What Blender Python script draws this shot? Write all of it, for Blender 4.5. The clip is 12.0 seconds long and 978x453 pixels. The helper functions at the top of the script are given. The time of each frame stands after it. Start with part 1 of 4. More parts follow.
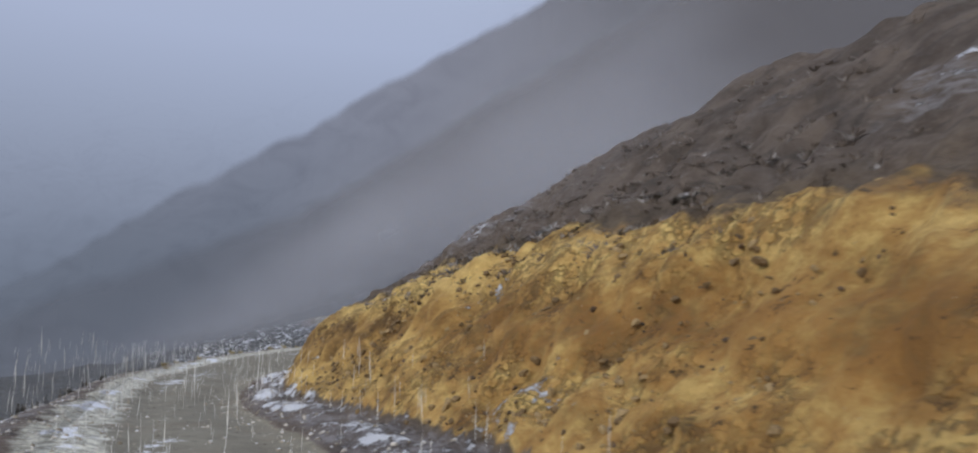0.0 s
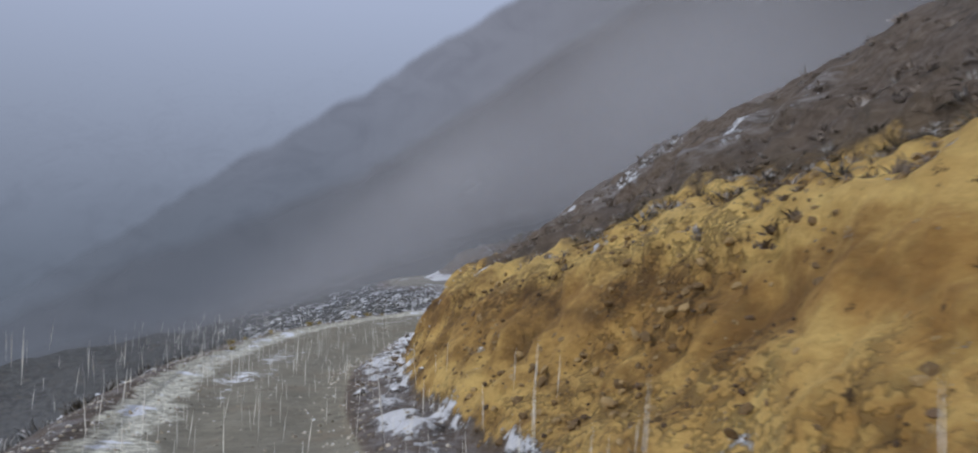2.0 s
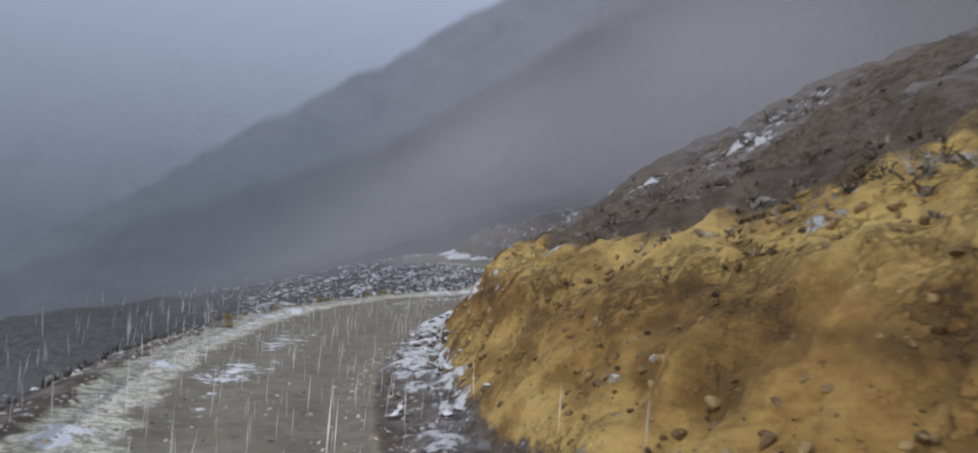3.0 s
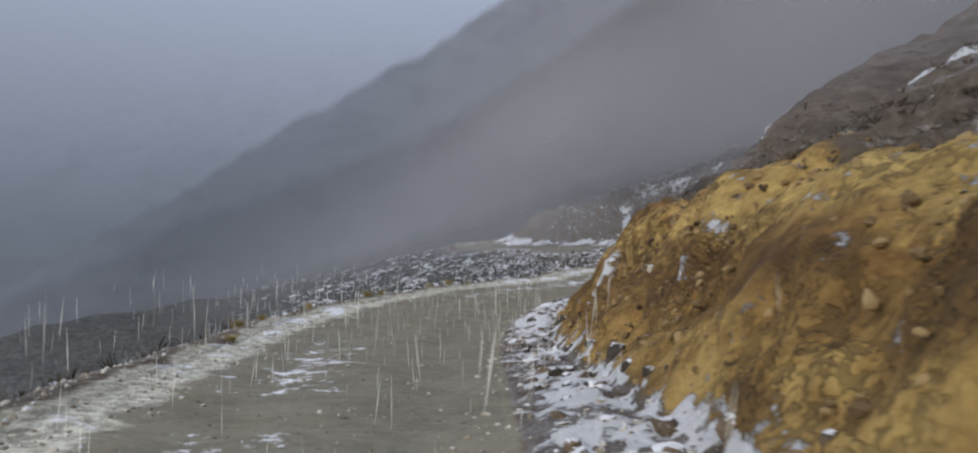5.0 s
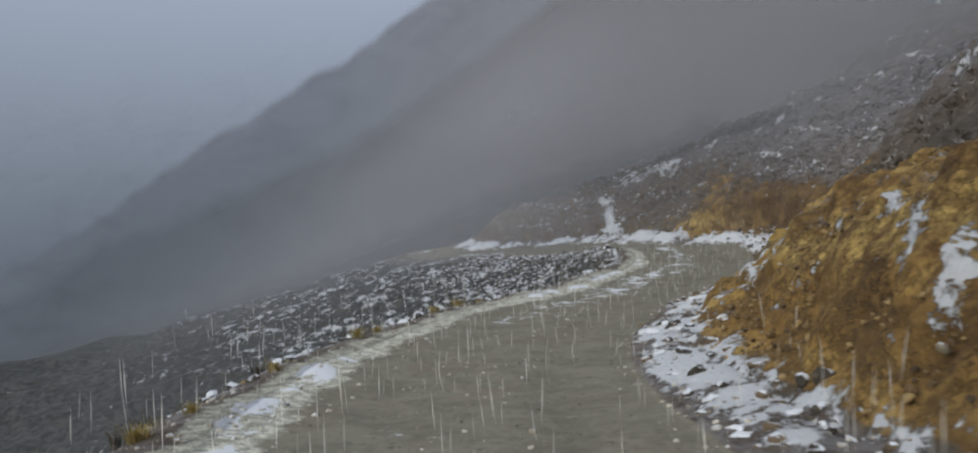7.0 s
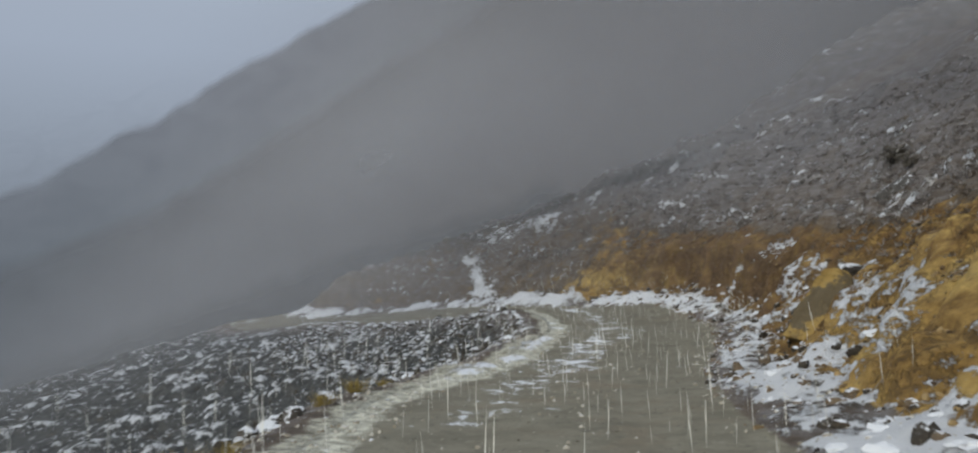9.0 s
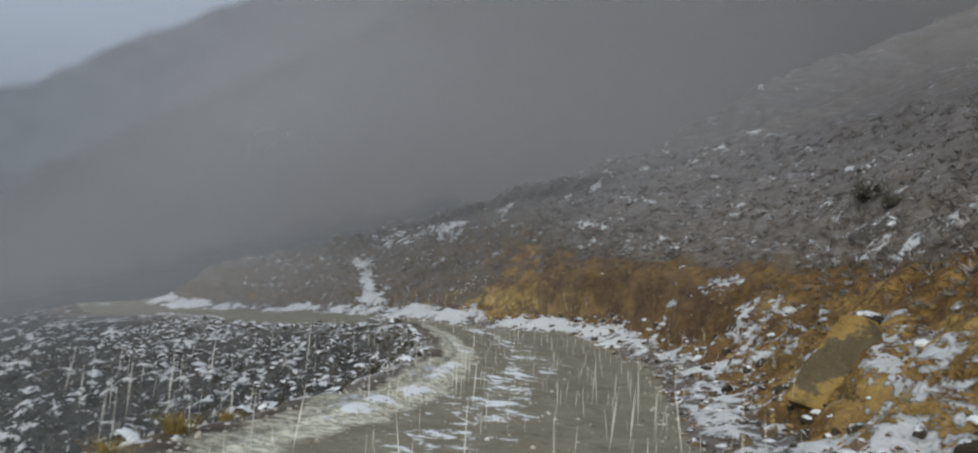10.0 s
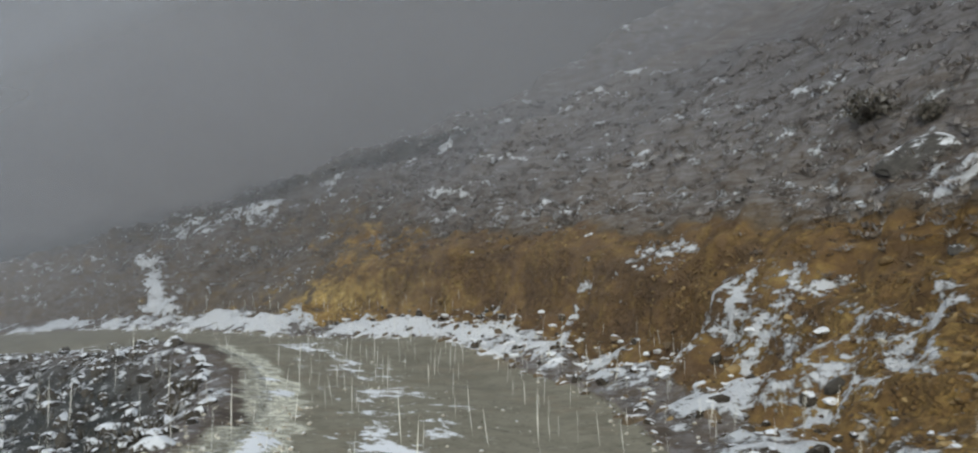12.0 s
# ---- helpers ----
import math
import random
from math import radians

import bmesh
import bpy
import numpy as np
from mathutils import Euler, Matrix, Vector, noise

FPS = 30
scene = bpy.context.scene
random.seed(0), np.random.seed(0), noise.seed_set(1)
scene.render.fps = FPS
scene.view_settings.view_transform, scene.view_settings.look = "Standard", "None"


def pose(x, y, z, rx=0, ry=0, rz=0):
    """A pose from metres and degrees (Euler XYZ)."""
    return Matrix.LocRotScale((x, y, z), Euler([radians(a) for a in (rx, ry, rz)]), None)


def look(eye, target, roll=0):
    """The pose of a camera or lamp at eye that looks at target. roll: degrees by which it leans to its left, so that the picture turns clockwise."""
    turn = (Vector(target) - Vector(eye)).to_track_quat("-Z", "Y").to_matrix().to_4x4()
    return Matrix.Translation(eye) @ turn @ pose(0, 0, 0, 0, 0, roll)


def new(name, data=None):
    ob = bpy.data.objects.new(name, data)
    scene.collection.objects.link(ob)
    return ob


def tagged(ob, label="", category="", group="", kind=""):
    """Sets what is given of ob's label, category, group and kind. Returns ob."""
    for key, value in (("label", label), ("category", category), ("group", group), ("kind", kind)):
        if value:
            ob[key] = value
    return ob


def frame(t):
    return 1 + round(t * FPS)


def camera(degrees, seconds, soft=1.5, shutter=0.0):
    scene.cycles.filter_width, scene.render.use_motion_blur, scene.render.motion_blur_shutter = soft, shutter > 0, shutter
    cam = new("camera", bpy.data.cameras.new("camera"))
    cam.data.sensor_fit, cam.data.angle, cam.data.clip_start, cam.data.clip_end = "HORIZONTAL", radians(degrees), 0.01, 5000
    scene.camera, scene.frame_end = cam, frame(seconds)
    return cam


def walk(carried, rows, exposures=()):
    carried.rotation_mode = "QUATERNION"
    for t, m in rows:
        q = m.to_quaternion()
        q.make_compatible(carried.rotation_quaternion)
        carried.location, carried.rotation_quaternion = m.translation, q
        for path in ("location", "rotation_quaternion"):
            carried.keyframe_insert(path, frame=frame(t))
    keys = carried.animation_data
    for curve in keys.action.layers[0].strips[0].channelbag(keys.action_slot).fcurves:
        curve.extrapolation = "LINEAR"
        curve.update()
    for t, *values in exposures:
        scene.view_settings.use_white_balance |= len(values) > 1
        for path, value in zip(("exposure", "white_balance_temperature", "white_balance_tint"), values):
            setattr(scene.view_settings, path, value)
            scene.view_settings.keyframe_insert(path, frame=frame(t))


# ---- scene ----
cam = camera(59.85, 12.0, soft=2.1, shutter=0.25)
PATH = [
    (0, (9.288, -39.891, 2.197), (9.659, -29.953, 3.243), 1.96),
    (0.5, (8.474, -37.424, 2.164), (8.542, -27.469, 3.110), 1.61),
    (1, (7.729, -34.816, 2.115), (7.529, -24.853, 2.949), 1.19),
    (1.5, (7.013, -32.404, 2.110), (6.747, -22.430, 2.769), 2.59),
    (2, (6.248, -30.037, 2.106), (5.931, -20.057, 2.661), 0.74),
    (2.5, (5.424, -27.496, 2.068), (4.989, -17.512, 2.432), 4.03),
    (2.7, (5.125, -26.512, 2.067), (4.733, -16.525, 2.389), 3.83),
    (4.3, (3.766, -18.418, 1.424), (3.075, -8.449, 1.796), 5.64),
    (4.5, (3.387, -17.447, 1.381), (2.605, -7.481, 1.667), 4.36),
    (5, (2.419, -14.974, 1.279), (1.499, -5.018, 1.478), 1.77),
    (5.5, (1.470, -12.466, 1.243), (0.709, -2.497, 1.431), -0.29),
    (6, (0.542, -9.973, 1.254), (0.074, 0.012, 1.540), -0.40),
    (6.5, (-0.307, -7.413, 1.219), (-0.651, 2.577, 1.526), -1.60),
    (6.7, (-0.654, -6.382, 1.204), (-0.916, 3.611, 1.457), -1.81),
    (8.3, (-3.207, 1.513, 0.653), (-2.110, 11.440, 1.165), -3.13),
    (8.5, (-3.222, 2.559, 0.662), (-1.885, 12.456, 1.156), -3.02),
    (9, (-3.167, 5.205, 0.706), (-1.155, 14.942, 1.770), -2.21),
    (9.5, (-2.907, 7.791, 0.733), (-0.086, 17.300, 2.007), -1.24),
    (10, (-2.527, 10.372, 0.801), (0.705, 19.753, 2.049), 3.66),
    (10.5, (-1.874, 12.815, 0.914), (2.046, 21.900, 2.360), 0.51),
    (11, (-0.993, 15.138, 1.064), (3.537, 23.927, 2.556), -2.91),
    (11.5, (-0.205, 17.477, 1.220), (4.731, 26.077, 2.511), -1.27),
    (12, (0.649, 19.719, 1.359), (5.752, 28.242, 2.509), -0.88),
]
walk(cam, [(t, look(eye, target, roll)) for t, eye, target, roll in PATH], exposures=[(0, 0.35, 6080, 12), (2.5, 0.28, 6110, 11), (5, 0.27, 6330, 10), (6.5, 0.16, 6360, 7), (9, 0.19, 6480, 4), (10.5, 0.26, 6500, 3), (12, 0.38, 6450, 2)])

# ---- world and sun ----
SUN_EL, SUN_AZ = radians(24), radians(228)  # a wide soft sun, set low behind the road's start to imitate headlamps on the bank
world = bpy.data.worlds.new("overcast")
scene.world = world
world.use_nodes = True
wt = world.node_tree
wt.nodes.clear()


def wnode(kind, **inputs):
    n = wt.nodes.new(kind)
    for key, value in inputs.items():
        n.inputs[key].default_value = value
    return n


sky = wt.nodes.new("ShaderNodeTexSky")
sky.sky_type, sky.sun_disc, sky.sun_elevation, sky.sun_rotation = "NISHITA", False, SUN_EL, SUN_AZ
sky.air_density, sky.dust_density = 2.0, 6.0
grey = wnode("ShaderNodeHueSaturation", Saturation=0.35, Value=0.05)
wt.links.new(sky.outputs[0], grey.inputs["Color"])
way = wt.nodes.new("ShaderNodeTexCoord")
split = wt.nodes.new("ShaderNodeSeparateXYZ")
wt.links.new(way.outputs["Generated"], split.inputs[0])
cloud = wt.nodes.new("ShaderNodeValToRGB")  # cloud cover: dim near the skyline, bright overhead
for at, colour in ((0.0, (0.117, 0.14, 0.178)), (0.12, (0.203, 0.23, 0.29)), (0.3, (0.335, 0.375, 0.48)), (1.0, (0.54, 0.575, 0.66))):
    e = cloud.color_ramp.elements[0] if at == 0 else cloud.color_ramp.elements[-1] if at == 1 else cloud.color_ramp.elements.new(at)
    e.position, e.color = at, (*colour, 1)
wt.links.new(split.outputs["Z"], cloud.inputs["Fac"])
mixw = wt.nodes.new("ShaderNodeMix")
mixw.data_type = "RGBA"
mixw.inputs["Factor"].default_value = 0.9
wt.links.new(grey.outputs[0], mixw.inputs["A"])
wt.links.new(cloud.outputs[0], mixw.inputs["B"])
back = wnode("ShaderNodeBackground", Strength=1.0)
wt.links.new(mixw.outputs["Result"], back.inputs["Color"])
wout = wt.nodes.new("ShaderNodeOutputWorld")
wt.links.new(back.outputs[0], wout.inputs[0])

sun_data = bpy.data.lights.new("sun", "SUN")
sun_data.energy, sun_data.angle, sun_data.color = 1.35, radians(25), (1.0, 0.93, 0.82)
sun = new("sun", sun_data)
sun.matrix_world = look((0, 0, 60), Vector((0, 0, 60)) - Vector((math.sin(SUN_AZ) * math.cos(SUN_EL), math.cos(SUN_AZ) * math.cos(SUN_EL), math.sin(SUN_EL))))

# ---- materials ----


class Mat:
    """A node material, with short calls for its nodes."""

    def __init__(self, name):
        self.m = bpy.data.materials.new(name)
        self.m.use_nodes = True
        self.t = self.m.node_tree
        self.bsdf = self.t.nodes["Principled BSDF"]
        self.bsdf.inputs["Specular IOR Level"].default_value = 0.3
        tc = self.t.nodes.new("ShaderNodeTexCoord")
        self.where = tc.outputs["Object"]

    def put(self, value, socket):
        if isinstance(value, bpy.types.NodeSocket):
            self.t.links.new(value, socket)
        elif isinstance(value, (tuple, list)) and len(value) == 3 and socket.type == "RGBA":
            socket.default_value = (*value, 1)
        else:
            socket.default_value = value

    def scaled(self, x, y, z, turn=0.0):
        n = self.t.nodes.new("ShaderNodeMapping")
        n.inputs["Scale"].default_value = (x, y, z)
        n.inputs["Rotation"].default_value = (0, 0, radians(turn))
        self.t.links.new(self.where, n.inputs["Vector"])
        return n.outputs[0]

    def noise(self, scale, detail=4.0, rough=0.6, at=None, warp=0.0):
        n = self.t.nodes.new("ShaderNodeTexNoise")
        n.inputs["Scale"].default_value, n.inputs["Detail"].default_value, n.inputs["Roughness"].default_value = scale, detail, rough
        n.inputs["Distortion"].default_value = warp
        self.t.links.new(at or self.where, n.inputs["Vector"])
        return n.outputs["Fac"]

    def cells(self, scale, at=None, feature="F1"):
        n = self.t.nodes.new("ShaderNodeTexVoronoi")
        n.feature = feature
        n.inputs["Scale"].default_value = scale
        self.t.links.new(at or self.where, n.inputs["Vector"])
        return n.outputs["Distance"]

    def ramp(self, fac, low, high, a=0.0, b=1.0):
        n = self.t.nodes.new("ShaderNodeMapRange")
        n.interpolation_type = "SMOOTHSTEP"
        for key, value in (("From Min", low), ("From Max", high), ("To Min", a), ("To Max", b)):
            self.put(value, n.inputs[key])
        self.put(fac, n.inputs["Value"])
        return n.outputs[0]

    def math(self, op, a, b=0.0):
        n = self.t.nodes.new("ShaderNodeMath")
        n.operation = op
        self.put(a, n.inputs[0])
        self.put(b, n.inputs[1])
        return n.outputs[0]

    def mix(self, fac, a, b):
        n = self.t.nodes.new("ShaderNodeMix")
        n.data_type = "RGBA"
        self.put(fac, n.inputs["Factor"])
        self.put(a, n.inputs["A"])
        self.put(b, n.inputs["B"])
        return n.outputs["Result"]

    def attribute(self, name):
        n = self.t.nodes.new("ShaderNodeAttribute")
        n.attribute_name = name
        s = self.t.nodes.new("ShaderNodeSeparateColor")
        self.t.links.new(n.outputs["Color"], s.inputs[0])
        return s.outputs[0], s.outputs[1], s.outputs[2], n.outputs["Alpha"]

    def bump(self, height, strength=0.5, distance=0.1):
        n = self.t.nodes.new("ShaderNodeBump")
        n.inputs["Strength"].default_value, n.inputs["Distance"].default_value = strength, distance
        self.t.links.new(height, n.inputs["Height"])
        self.t.links.new(n.outputs[0], self.bsdf.inputs["Normal"])

    def done(self, colour, rough=0.9):
        self.put(colour, self.bsdf.inputs["Base Color"])
        self.put(rough, self.bsdf.inputs["Roughness"])
        return self.m


def ground_material():
    """Soil, clay, track and snow of the one ground sheet, told apart by its zones."""
    m = Mat("mountain_soil")
    road, clay, snow, verge = m.attribute("zones")
    pale, rust, outer, powder_haze = m.attribute("tones")
    big, mid, fine, dust = m.noise(0.12, 3), m.noise(0.9, 5, 0.65), m.noise(6.0, 6, 0.72), m.noise(28.0, 4, 0.7)
    tuft = m.noise(1.7, 5, 0.75, m.scaled(1.0, 1.0, 1.6), 0.5)
    soil = m.mix(m.ramp(mid, 0.35, 0.65), (0.09, 0.071, 0.057), (0.19, 0.153, 0.124))
    soil = m.mix(m.ramp(big, 0.4, 0.65), soil, m.mix(m.ramp(fine, 0.4, 0.6), (0.115, 0.086, 0.063), (0.205, 0.165, 0.134)))
    soil = m.mix(m.ramp(tuft, 0.52, 0.68), soil, (0.082, 0.069, 0.057))
    soil = m.mix(m.ramp(fine, 0.58, 0.74), soil, (0.24, 0.215, 0.19))
    frost = m.noise(1.6, 7, 0.74, m.scaled(1.0, 1.0, 4.5), 0.4)
    soil = m.mix(m.math("MULTIPLY", m.ramp(snow, 0.3, 0.46), m.ramp(frost, 0.4, 0.66)), soil, (0.3, 0.285, 0.285))
    # thin snow dusting that also paints mist's paleness onto the slope
    soil = m.mix(m.math("MULTIPLY", powder_haze, m.ramp(frost, 0.25, 0.6, 0.45, 0.9)), soil, (0.26, 0.245, 0.25))
    terrace = m.noise(1.0, 4, 0.55, m.scaled(0.16, 0.16, 2.6), 0.25)
    line = m.math("MULTIPLY", m.ramp(m.math("ABSOLUTE", m.math("SUBTRACT", terrace, 0.5)), 0.035, 0.008), m.ramp(frost, 0.36, 0.54))
    soil = m.mix(m.math("MULTIPLY", powder_haze, m.ramp(m.noise(1.0, 5, 0.6, m.scaled(0.3, 0.3, 5.0), 0.3), 0.5, 0.68, 0.0, 0.4)), soil, (0.09, 0.078, 0.07))
    soil = m.mix(m.math("MULTIPLY", powder_haze, m.math("MULTIPLY", line, 0.2)), soil, (0.5, 0.5, 0.52))
    dark_ground = m.mix(m.ramp(tuft, 0.4, 0.62), (0.034, 0.037, 0.036), (0.098, 0.1, 0.096))
    soil = m.mix(outer, soil, dark_ground)
    # clay: ochre face with paler and rusty lenses, crumbling into clods with shade painted into the gaps, and pale grit
    lens = m.noise(0.8, 7, 0.66, m.scaled(1.0, 1.0, 1.7), 0.15)
    grain = m.noise(3.2, 8, 0.74, m.scaled(1.0, 1.0, 1.2), 0.1)
    wild = m.t.nodes.new("ShaderNodeTexNoise")
    wild.inputs["Scale"].default_value, wild.inputs["Detail"].default_value = 2.2, 5
    m.t.links.new(m.where, wild.inputs["Vector"])
    bent = m.t.nodes.new("ShaderNodeMix")
    bent.data_type, bent.blend_type = "RGBA", "ADD"
    bent.inputs["Factor"].default_value = 0.16
    m.put(m.where, bent.inputs["A"])
    m.put(wild.outputs["Color"], bent.inputs["B"])
    clods, bits = m.cells(5.5, bent.outputs["Result"]), m.cells(15.0, bent.outputs["Result"])
    south = m.t.nodes.new("ShaderNodeSeparateXYZ")
    m.t.links.new(m.where, south.inputs[0])
    # pale marks real pale seams and also headlamp brightness painted into the clay
    ochre = m.mix(m.ramp(m.math("ADD", lens, m.math("MULTIPLY", pale, 0.12)), 0.36, 0.6), (0.255, 0.155, 0.052), (0.54, 0.335, 0.1))
    ochre = m.mix(m.ramp(m.math("ADD", lens, m.math("MULTIPLY", pale, 0.26)), 0.47, 0.8), ochre, (0.84, 0.61, 0.215))
    # orange glow of a vehicle lamp, painted over the southern clay
    lamp_orange = m.math("MULTIPLY", m.ramp(south.outputs["Y"], -16, -33), m.ramp(grain, 0.38, 0.6))
    ochre = m.mix(m.math("MULTIPLY", lamp_orange, 0.55), ochre, (0.6, 0.28, 0.06))
    ochre = m.mix(m.math("MULTIPLY", rust, m.ramp(grain, 0.28, 0.62)), ochre, m.mix(m.ramp(lens, 0.4, 0.6), (0.13, 0.07, 0.028), (0.26, 0.145, 0.052)))
    # brown clay of the hollow, left off past y 44 for a painted headlamp-lit patch
    ochre = m.mix(m.math("MULTIPLY", m.math("MULTIPLY", m.ramp(south.outputs["Y"], 20, 33), m.ramp(south.outputs["Y"], 50, 44)), m.ramp(lens, 0.34, 0.6, 0.92, 0.6)), ochre, m.mix(m.ramp(grain, 0.4, 0.6), (0.1, 0.062, 0.038), (0.2, 0.132, 0.078)))
    crumbly = m.ramp(m.noise(0.6, 4, 0.6), 0.4, 0.58)
    gap = m.math("MULTIPLY", m.ramp(m.math("ADD", m.math("MULTIPLY", clods, 0.65), m.math("MULTIPLY", bits, 0.6)), 0.56, 0.8), crumbly)
    ochre = m.mix(m.math("MULTIPLY", gap, 0.55), ochre, (0.1, 0.064, 0.028))
    ochre = m.mix(m.ramp(grain, 0.6, 0.66), ochre, (0.11, 0.07, 0.032))
    ochre = m.mix(m.math("MULTIPLY", m.ramp(bits, 0.22, 0.1), m.ramp(fine, 0.56, 0.68)), ochre, (0.52, 0.42, 0.25))
    edge = m.math("ADD", clay, m.math("MULTIPLY", m.math("SUBTRACT", mid, 0.5), 1.3))
    soil = m.mix(m.math("MULTIPLY", m.ramp(edge, 0.0, 0.55), 0.7), soil, m.mix(m.ramp(grain, 0.4, 0.6), (0.1, 0.074, 0.046), (0.2, 0.15, 0.094)))
    colour = m.mix(m.ramp(edge, 0.45, 0.72), soil, ochre)
    # track: wet mud with stones
    mud = m.mix(m.ramp(m.noise(1.1, 8, 0.78, None, 0.3), 0.36, 0.64), (0.175, 0.159, 0.118), (0.255, 0.236, 0.18))
    mud = m.mix(m.math("MULTIPLY", m.ramp(m.noise(0.5, 6, 0.75, None, 0.3), 0.5, 0.66), 0.5), mud, (0.245, 0.195, 0.135))
    mud = m.mix(m.math("MULTIPLY", m.ramp(m.noise(4.5, 7, 0.8), 0.54, 0.64), 0.55), mud, (0.09, 0.084, 0.065))
    mud = m.mix(m.math("MULTIPLY", m.ramp(fine, 0.56, 0.7), 0.7), mud, (0.36, 0.345, 0.29))
    mud = m.mix(m.ramp(m.noise(9.0, 5, 0.65), 0.63, 0.7), mud, (0.055, 0.05, 0.04))
    colour = m.mix(m.ramp(m.math("ADD", road, m.math("MULTIPLY", m.math("SUBTRACT", fine, 0.5), 0.7)), 0.4, 0.6), colour, mud)
    gravel = m.mix(m.ramp(fine, 0.42, 0.6), (0.3, 0.285, 0.22), (0.78, 0.76, 0.63))
    gravel = m.mix(m.ramp(dust, 0.52, 0.66), gravel, (0.66, 0.65, 0.6))
    colour = m.mix(m.ramp(m.math("ADD", verge, m.math("MULTIPLY", m.math("SUBTRACT", mid, 0.5), 1.3)), 0.34, 0.56), colour, gravel)
    # snow lying in hollows, thin and broken
    drift = m.math("ADD", m.math("MULTIPLY", m.noise(2.0, 8, 0.7, m.scaled(1.0, 0.7, 1.4, 25), 0.3), 0.68), m.math("MULTIPLY", fine, 0.32))
    cover = m.ramp(m.math("ADD", drift, m.math("MULTIPLY", m.math("SUBTRACT", snow, 0.5), 0.5)), 0.555, 0.6)
    colour = m.mix(cover, colour, m.mix(dust, (0.76, 0.78, 0.83), (0.88, 0.89, 0.91)))
    rise = m.math("ADD", m.math("MULTIPLY", grain, 0.6), m.math("ADD", m.math("MULTIPLY", fine, 0.4), m.math("MULTIPLY", cover, 0.3)))
    rise = m.math("SUBTRACT", rise, m.math("MULTIPLY", gap, m.math("MULTIPLY", clay, 0.35)))
    m.bump(m.math("MULTIPLY", rise, m.ramp(road, 0.2, 0.8, 1.0, 0.014)), 1.0, 0.2)
    return m.done(colour, m.ramp(road, 0.2, 0.8, 0.92, 0.82))


def painted_mist_material(name, low, high, warm, z0, z1, soft):
    """A far mountainside with thick mist painted into its glow: hardly any form left, its crest dissolving over so many
    metres.
    """
    m = Mat(name)
    pos = m.t.nodes.new("ShaderNodeSeparateXYZ")
    m.t.links.new(m.where, pos.inputs[0])
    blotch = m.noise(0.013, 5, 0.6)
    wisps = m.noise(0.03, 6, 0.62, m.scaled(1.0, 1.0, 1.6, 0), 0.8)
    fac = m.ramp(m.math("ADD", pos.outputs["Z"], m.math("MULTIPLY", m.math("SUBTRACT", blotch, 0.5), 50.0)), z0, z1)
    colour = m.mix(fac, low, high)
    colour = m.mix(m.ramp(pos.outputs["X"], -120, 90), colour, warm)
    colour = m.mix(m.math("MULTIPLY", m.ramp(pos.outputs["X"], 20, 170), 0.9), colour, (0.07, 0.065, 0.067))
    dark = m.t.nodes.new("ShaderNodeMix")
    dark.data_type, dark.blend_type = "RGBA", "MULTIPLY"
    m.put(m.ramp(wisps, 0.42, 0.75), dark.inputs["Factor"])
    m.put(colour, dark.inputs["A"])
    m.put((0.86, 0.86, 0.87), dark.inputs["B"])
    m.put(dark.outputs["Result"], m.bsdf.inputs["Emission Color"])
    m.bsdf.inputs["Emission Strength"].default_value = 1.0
    m.bsdf.inputs["Specular IOR Level"].default_value = 0.0
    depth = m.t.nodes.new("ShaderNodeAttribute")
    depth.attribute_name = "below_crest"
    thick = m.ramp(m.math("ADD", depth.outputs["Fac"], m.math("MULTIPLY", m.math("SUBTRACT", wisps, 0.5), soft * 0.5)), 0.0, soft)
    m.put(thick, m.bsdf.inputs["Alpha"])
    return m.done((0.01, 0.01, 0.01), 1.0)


SOIL = ground_material()

# ---- the lie of the land ----
INNER = [(14.3, -47), (11.5, -36), (9.3, -29.5), (6.8, -23.5), (4.6, -16), (3.5, -10), (3.0, -5.5), (2.6, -1), (2.2, 3), (2.0, 8), (2.4, 12), (3.8, 16.5), (5.4, 20.5), (8.3, 26),
         (11.0, 31), (12.2, 35), (12.9, 39), (12.8, 42), (11.6, 45.5), (8.8, 54), (7.1, 58), (5, 63), (1.5, 68), (-2.2, 72.5), (-4.2, 79), (-4.5, 86), (-3, 93), (3, 103), (12, 116), (40, 150)]
OUTER = [(9.5, -47), (6.2, -36), (3.9, -29.5), (2.2, -24.5), (-0.6, -16.5), (-2.4, -9.5), (-3.4, -5), (-4.5, 0), (-5.3, 5), (-5.3, 10.5), (-4, 15), (-2.7, 20.5), (-1, 23), (1.8, 28), (4, 33), (5, 37),
         (5.1, 40), (4.3, 44.5), (2.5, 49), (0, 54), (-3, 60), (-7, 68), (-10, 76), (-11.5, 85), (-10, 96), (-4, 108), (6, 121), (35, 156)]
ROAD_Y = [-47, -40, -34, -27, -18, -7, 2, 8, 15, 21, 26, 31, 35, 41, 45, 54, 60, 72, 110, 160]
ROAD_Z = [0.6, 0.5, 0.4, 0.35, -0.25, -0.5, -0.98, -1.0, -0.75, -0.6, -0.4, 0.05, 0.2, 0.95, 1.0, 1.45, 1.5, 1.4, 3.0, 6.0]


